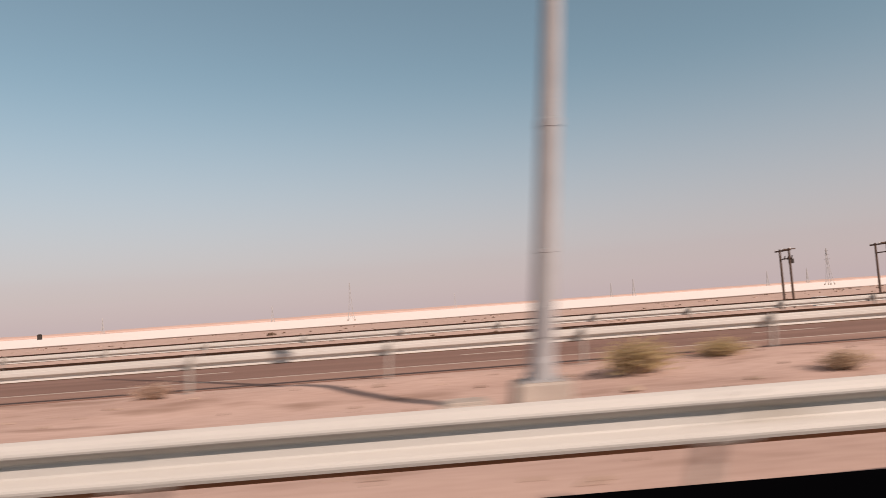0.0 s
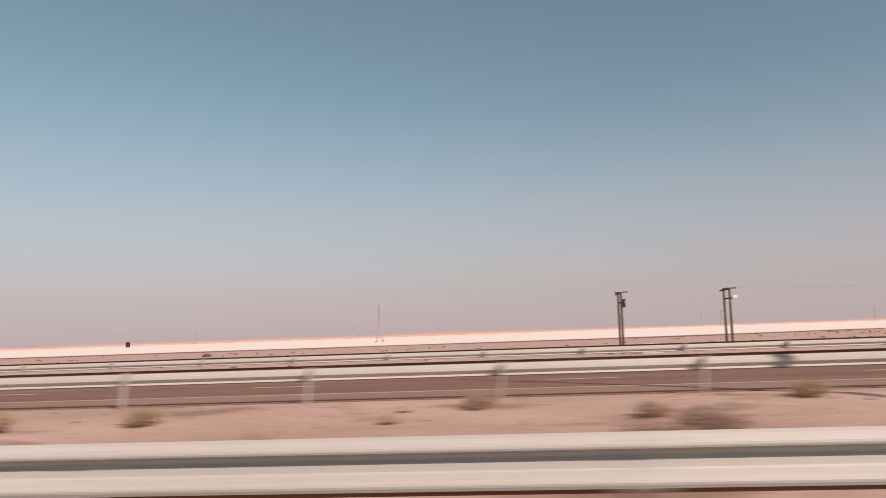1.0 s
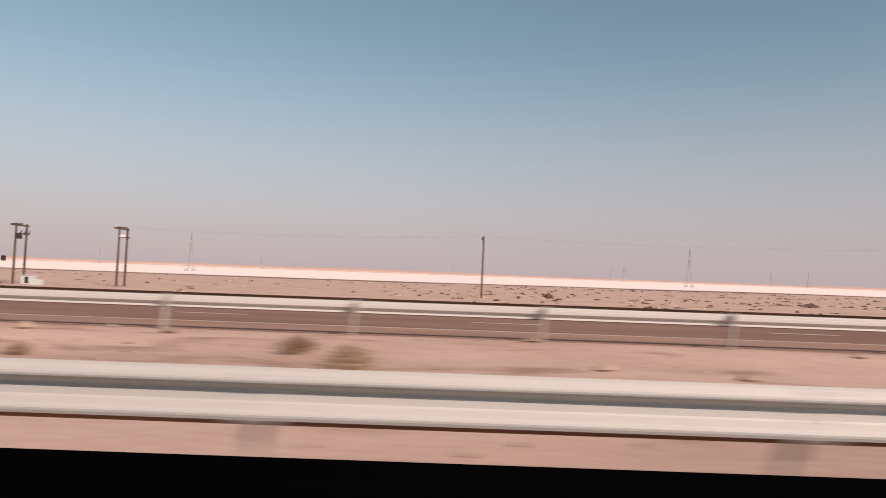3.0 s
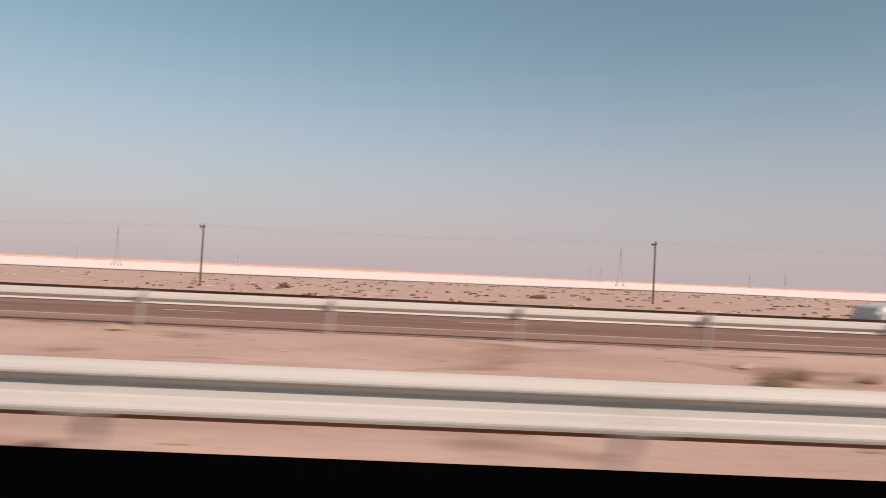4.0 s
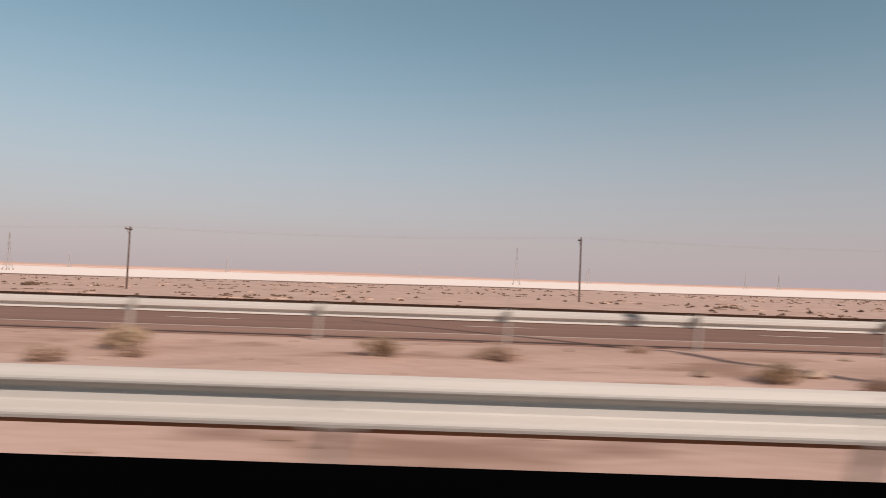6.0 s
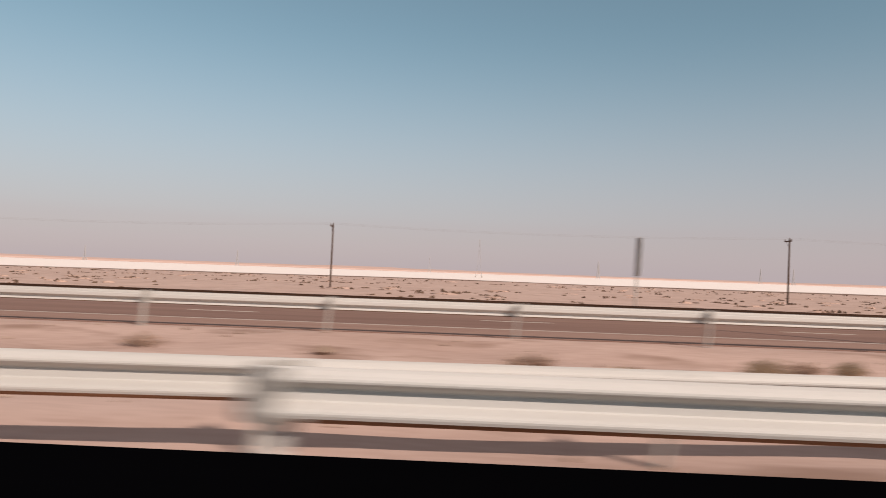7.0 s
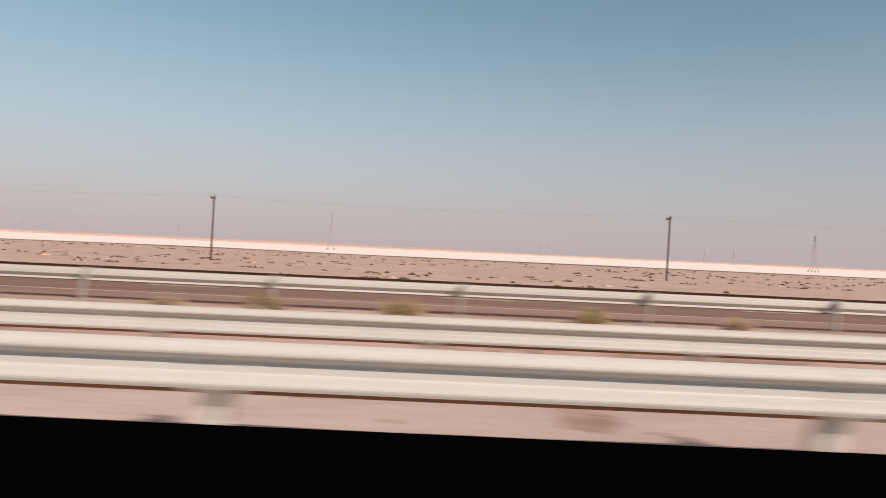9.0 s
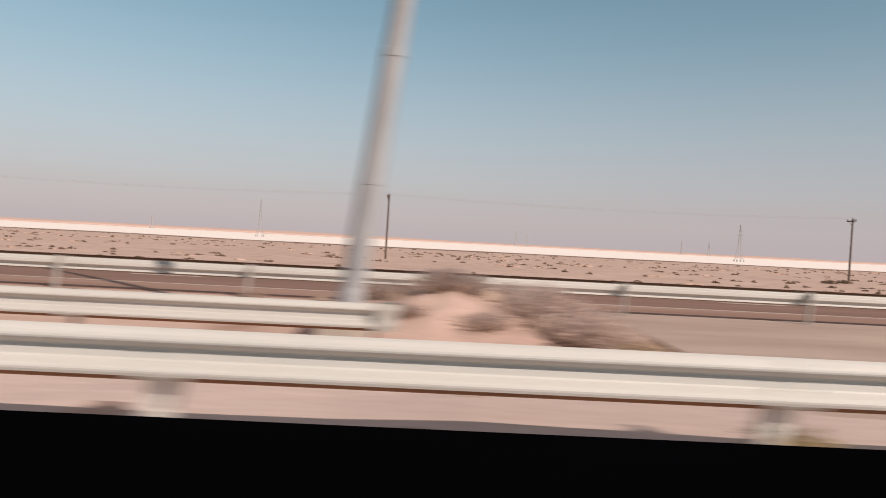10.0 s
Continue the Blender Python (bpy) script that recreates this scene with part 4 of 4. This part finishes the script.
for i, x, y, size in ((0, 346.0, 4.4, 0.5), (0, 293.15, 4.3, 0.38), (4, 277.25, 5.0, 0.5), (2, 222.95, 5.1, 0.5), (5, 157.6, 5.1, 0.42)):
    bush(i, x, y, size, x * 30 % 360)

# shrubs of the open desert, too many to count
s, hummocks = Shape(), []
for _ in range(5400):
    y = 44 + 175 * rng.random() ** 2.0
    x = rng.uniform(-160, 520)
    if (x < 95 and rng.random() < 0.72) or noise.noise((x * 0.03, y * 0.05, 3.0)) < rng.uniform(-0.35, 0.3):
        continue
    r, h = 0.22 + 0.85 * rng.random() ** 2.2, rng.uniform(0.12, 0.34)
    g = ground_z(x, y)
    if rng.random() < 0.22:
        hummocks.append((x, y, r))
    for _ in range(12):
        a, d = rng.uniform(0, 2 * math.pi), rng.random() ** 0.6 * r
        cx, cy = x + math.cos(a) * d, y + math.sin(a) * d
        n, w, lift = len(s.v), rng.uniform(0.07, 0.19), h * rng.uniform(0.5, 1.0) * (1.15 - 0.7 * d / r)
        b = rng.uniform(0, math.pi)
        ux, uy = math.cos(b) * w, math.sin(b) * w
        s.v += [(cx - ux, cy - uy, g - 0.03), (cx + ux, cy + uy, g - 0.03), (cx + ux * 0.5 + 0.03, cy + uy * 0.5, g + lift), (cx - ux * 0.6, cy - uy * 0.6 + 0.04, g + lift * 0.85), (cx + uy, cy - ux, g - 0.03), (cx - uy, cy + ux, g - 0.03), (cx - uy * 0.4, cy + ux * 0.4, g + lift * 0.9)]
        s.f += [(n, n + 1, n + 2, n + 3), (n + 4, n + 5, n + 6)]
tagged(part("desert_shrubs", s, SHRUB), "scattered dark dry shrubs on the desert sand", "shrubs", kind="stuff")
for x, y, w, h in ((151.5, 93, 1.15, 0.55), (117.6, 96, 0.8, 0.75), (-30, 150, 1.0, 0.6), (395, 86, 1.0, 0.45), (392, 84, 0.9, 0.4)):
    rr, t, st = random.Random(int(x)), Shape(), Shape()
    for _ in range(260):
        a, u = rr.uniform(0, 2 * math.pi), rr.random()
        c = Vector((math.cos(a) * w * u ** 0.6, math.sin(a) * w * u ** 0.6, h * rr.random() * (1 - 0.6 * u)))
        d = Vector((rr.gauss(0, 1), rr.gauss(0, 1), 0.8)).normalized() * 0.22
        o = d.orthogonal().normalized() * 0.06
        n = len(t.v)
        t.v += [tuple(c - o), tuple(c + o), tuple(c + d)]
        t.f.append((n, n + 1, n + 2))
    for _ in range(12):
        a = rr.uniform(0, 2 * math.pi)
        st.tube((0, 0, -0.1), (math.cos(a) * w * 0.6, math.sin(a) * w * 0.6, h * 0.6), 0.03, 0.01, 3)
    b = thing("desert_bush", "dark rounded lone shrub on the open desert", "bush", "lone shrubs in the desert", (x, y, ground_z(x, y)))
    part("foliage", t, SHRUB, b)
    part("brushwood", st, TWIG, b)

# low wind-blown sand hummocks among the shrubs
s = Shape()
for x, y, r in hummocks:
    w = r * rng.uniform(1.0, 1.9) + 0.2
    s.lump(x + rng.uniform(-0.3, 0.3) * w, y + 0.25 * w, ground_z(x, y) - 0.03, w, w * rng.uniform(0.5, 0.8), rng.uniform(0.10, 0.24), rng, 0.22, 5, 10)
tagged(part("sand_hummocks", s, HUMMOCK, smooth=True), "low pale sand hummocks scattered over the desert", "hummocks", kind="stuff")

# pale dusty apron beside the last stretch of the median
rows = []
for j in range(9):
    u = j / 8
    rows.append([(x, 3.58 + (3.0 + 0.5 * noise.noise((x * 0.15, 2.0, 0))) * u * smoothstep(276, 290, x + 0.001), 0.0) for x in np.arange(277.0, 377.0, 1.0)])
me = bpy.data.meshes.new("sand_apron")
k = len(rows[0])
me.from_pydata([(x, y, ground_z(x, y) + (0.062 if y < 3.65 else 0.0) + (0.012 if 0 < j < 8 else -0.01)) for j, r in enumerate(rows) for x, y, _ in r], [], [(j * k + i, j * k + i + 1, (j + 1) * k + i + 1, (j + 1) * k + i) for j in range(8) for i in range(k - 1)])
me.materials.append(PALE_SAND)
tagged(new("sand_apron", me), "pale pinkish dusty sand beside the carriageway", "ground", kind="structure")

# stones in the median
s = Shape()
for _ in range(2600):
    x, y, r = rng.uniform(-25, 346), rng.uniform(4.1, 14.3), rng.uniform(0.012, 0.05) * (1 + (rng.random() < 0.07) * 2.2)
    s.lump(x, y, ground_z(x, y) + r * 0.25, r * rng.uniform(1, 1.6), r * rng.uniform(1, 1.5), r * 0.7, rng, 0.2, 2, 5)
tagged(part("loose_stones", s, STONE), "small loose stones scattered over the median sand", "stones", kind="stuff")

# dry tufts caught on the drift below the second rail
for i, x, y, size in ((4, 250.6, 4.25, 0.45), (5, 257.3, 3.95, 0.4), (4, 266.4, 3.9, 0.42), (5, 270.9, 4.0, 0.45), (3, 275.6, 4.1, 0.4)):
    bush(i, x, y, size, x * 70 % 360)

# brush and rocks on the heap where the median ends
for i, x, y, size in ((6, 342.7, 11.3, 0.85), (7, 343.4, 11.6, 0.9), (6, 344.1, 11.3, 0.95), (7, 344.8, 11.1, 0.95), (6, 343.7, 10.8, 0.9), (7, 345.5, 9.7, 1.1), (6, 345.6, 9.2, 0.95), (6, 345.2, 10.3, 0.9), (7, 345.9, 9.5, 0.85), (7, 343.2, 9.6, 0.55), (7, 344.3, 9.3, 0.6), (7, 342.3, 10.2, 0.65), (6, 344.9, 9.9, 0.7), (2, 346.3, 8.9, 0.75)):
    bush(i, x, y, size, x * 50 % 360)
for x, y, r in ((343.0, 11.0, 0.20), (344.4, 10.7, 0.17), (345.1, 9.6, 0.19), (345.6, 10.1, 0.15), (342.4, 10.6, 0.16)):
    rr = random.Random(int(x * 10))
    tagged(part("rock", Shape().lump(0, 0, r * 0.35, r * 1.3, r, r * 0.7, rr, 0.3, 5, 9), ROCK, at=pose(x, y, ground_z(x, y) - 0.03)), "rough brown rock on the sand heap", "rock", "rocks on the sand heap")

# scraps of litter
for i, (x, y) in enumerate(((215.6, 12.6), (216.8, 11.8), (246.0, 10.9), (68.9, 9.1))):
    rr = random.Random(i)
    s = Shape().lump(0, 0, 0.02, rr.uniform(0.06, 0.10), 0.06, 0.025, rr, 0.45, 4, 7)
    tagged(part("litter", s, SIGN_WHITE, at=pose(x, y, ground_z(x, y) + 0.0, 0, 0, rr.uniform(0, 180))), "crumpled white scrap of litter on sand", "litter", "litter in the median")
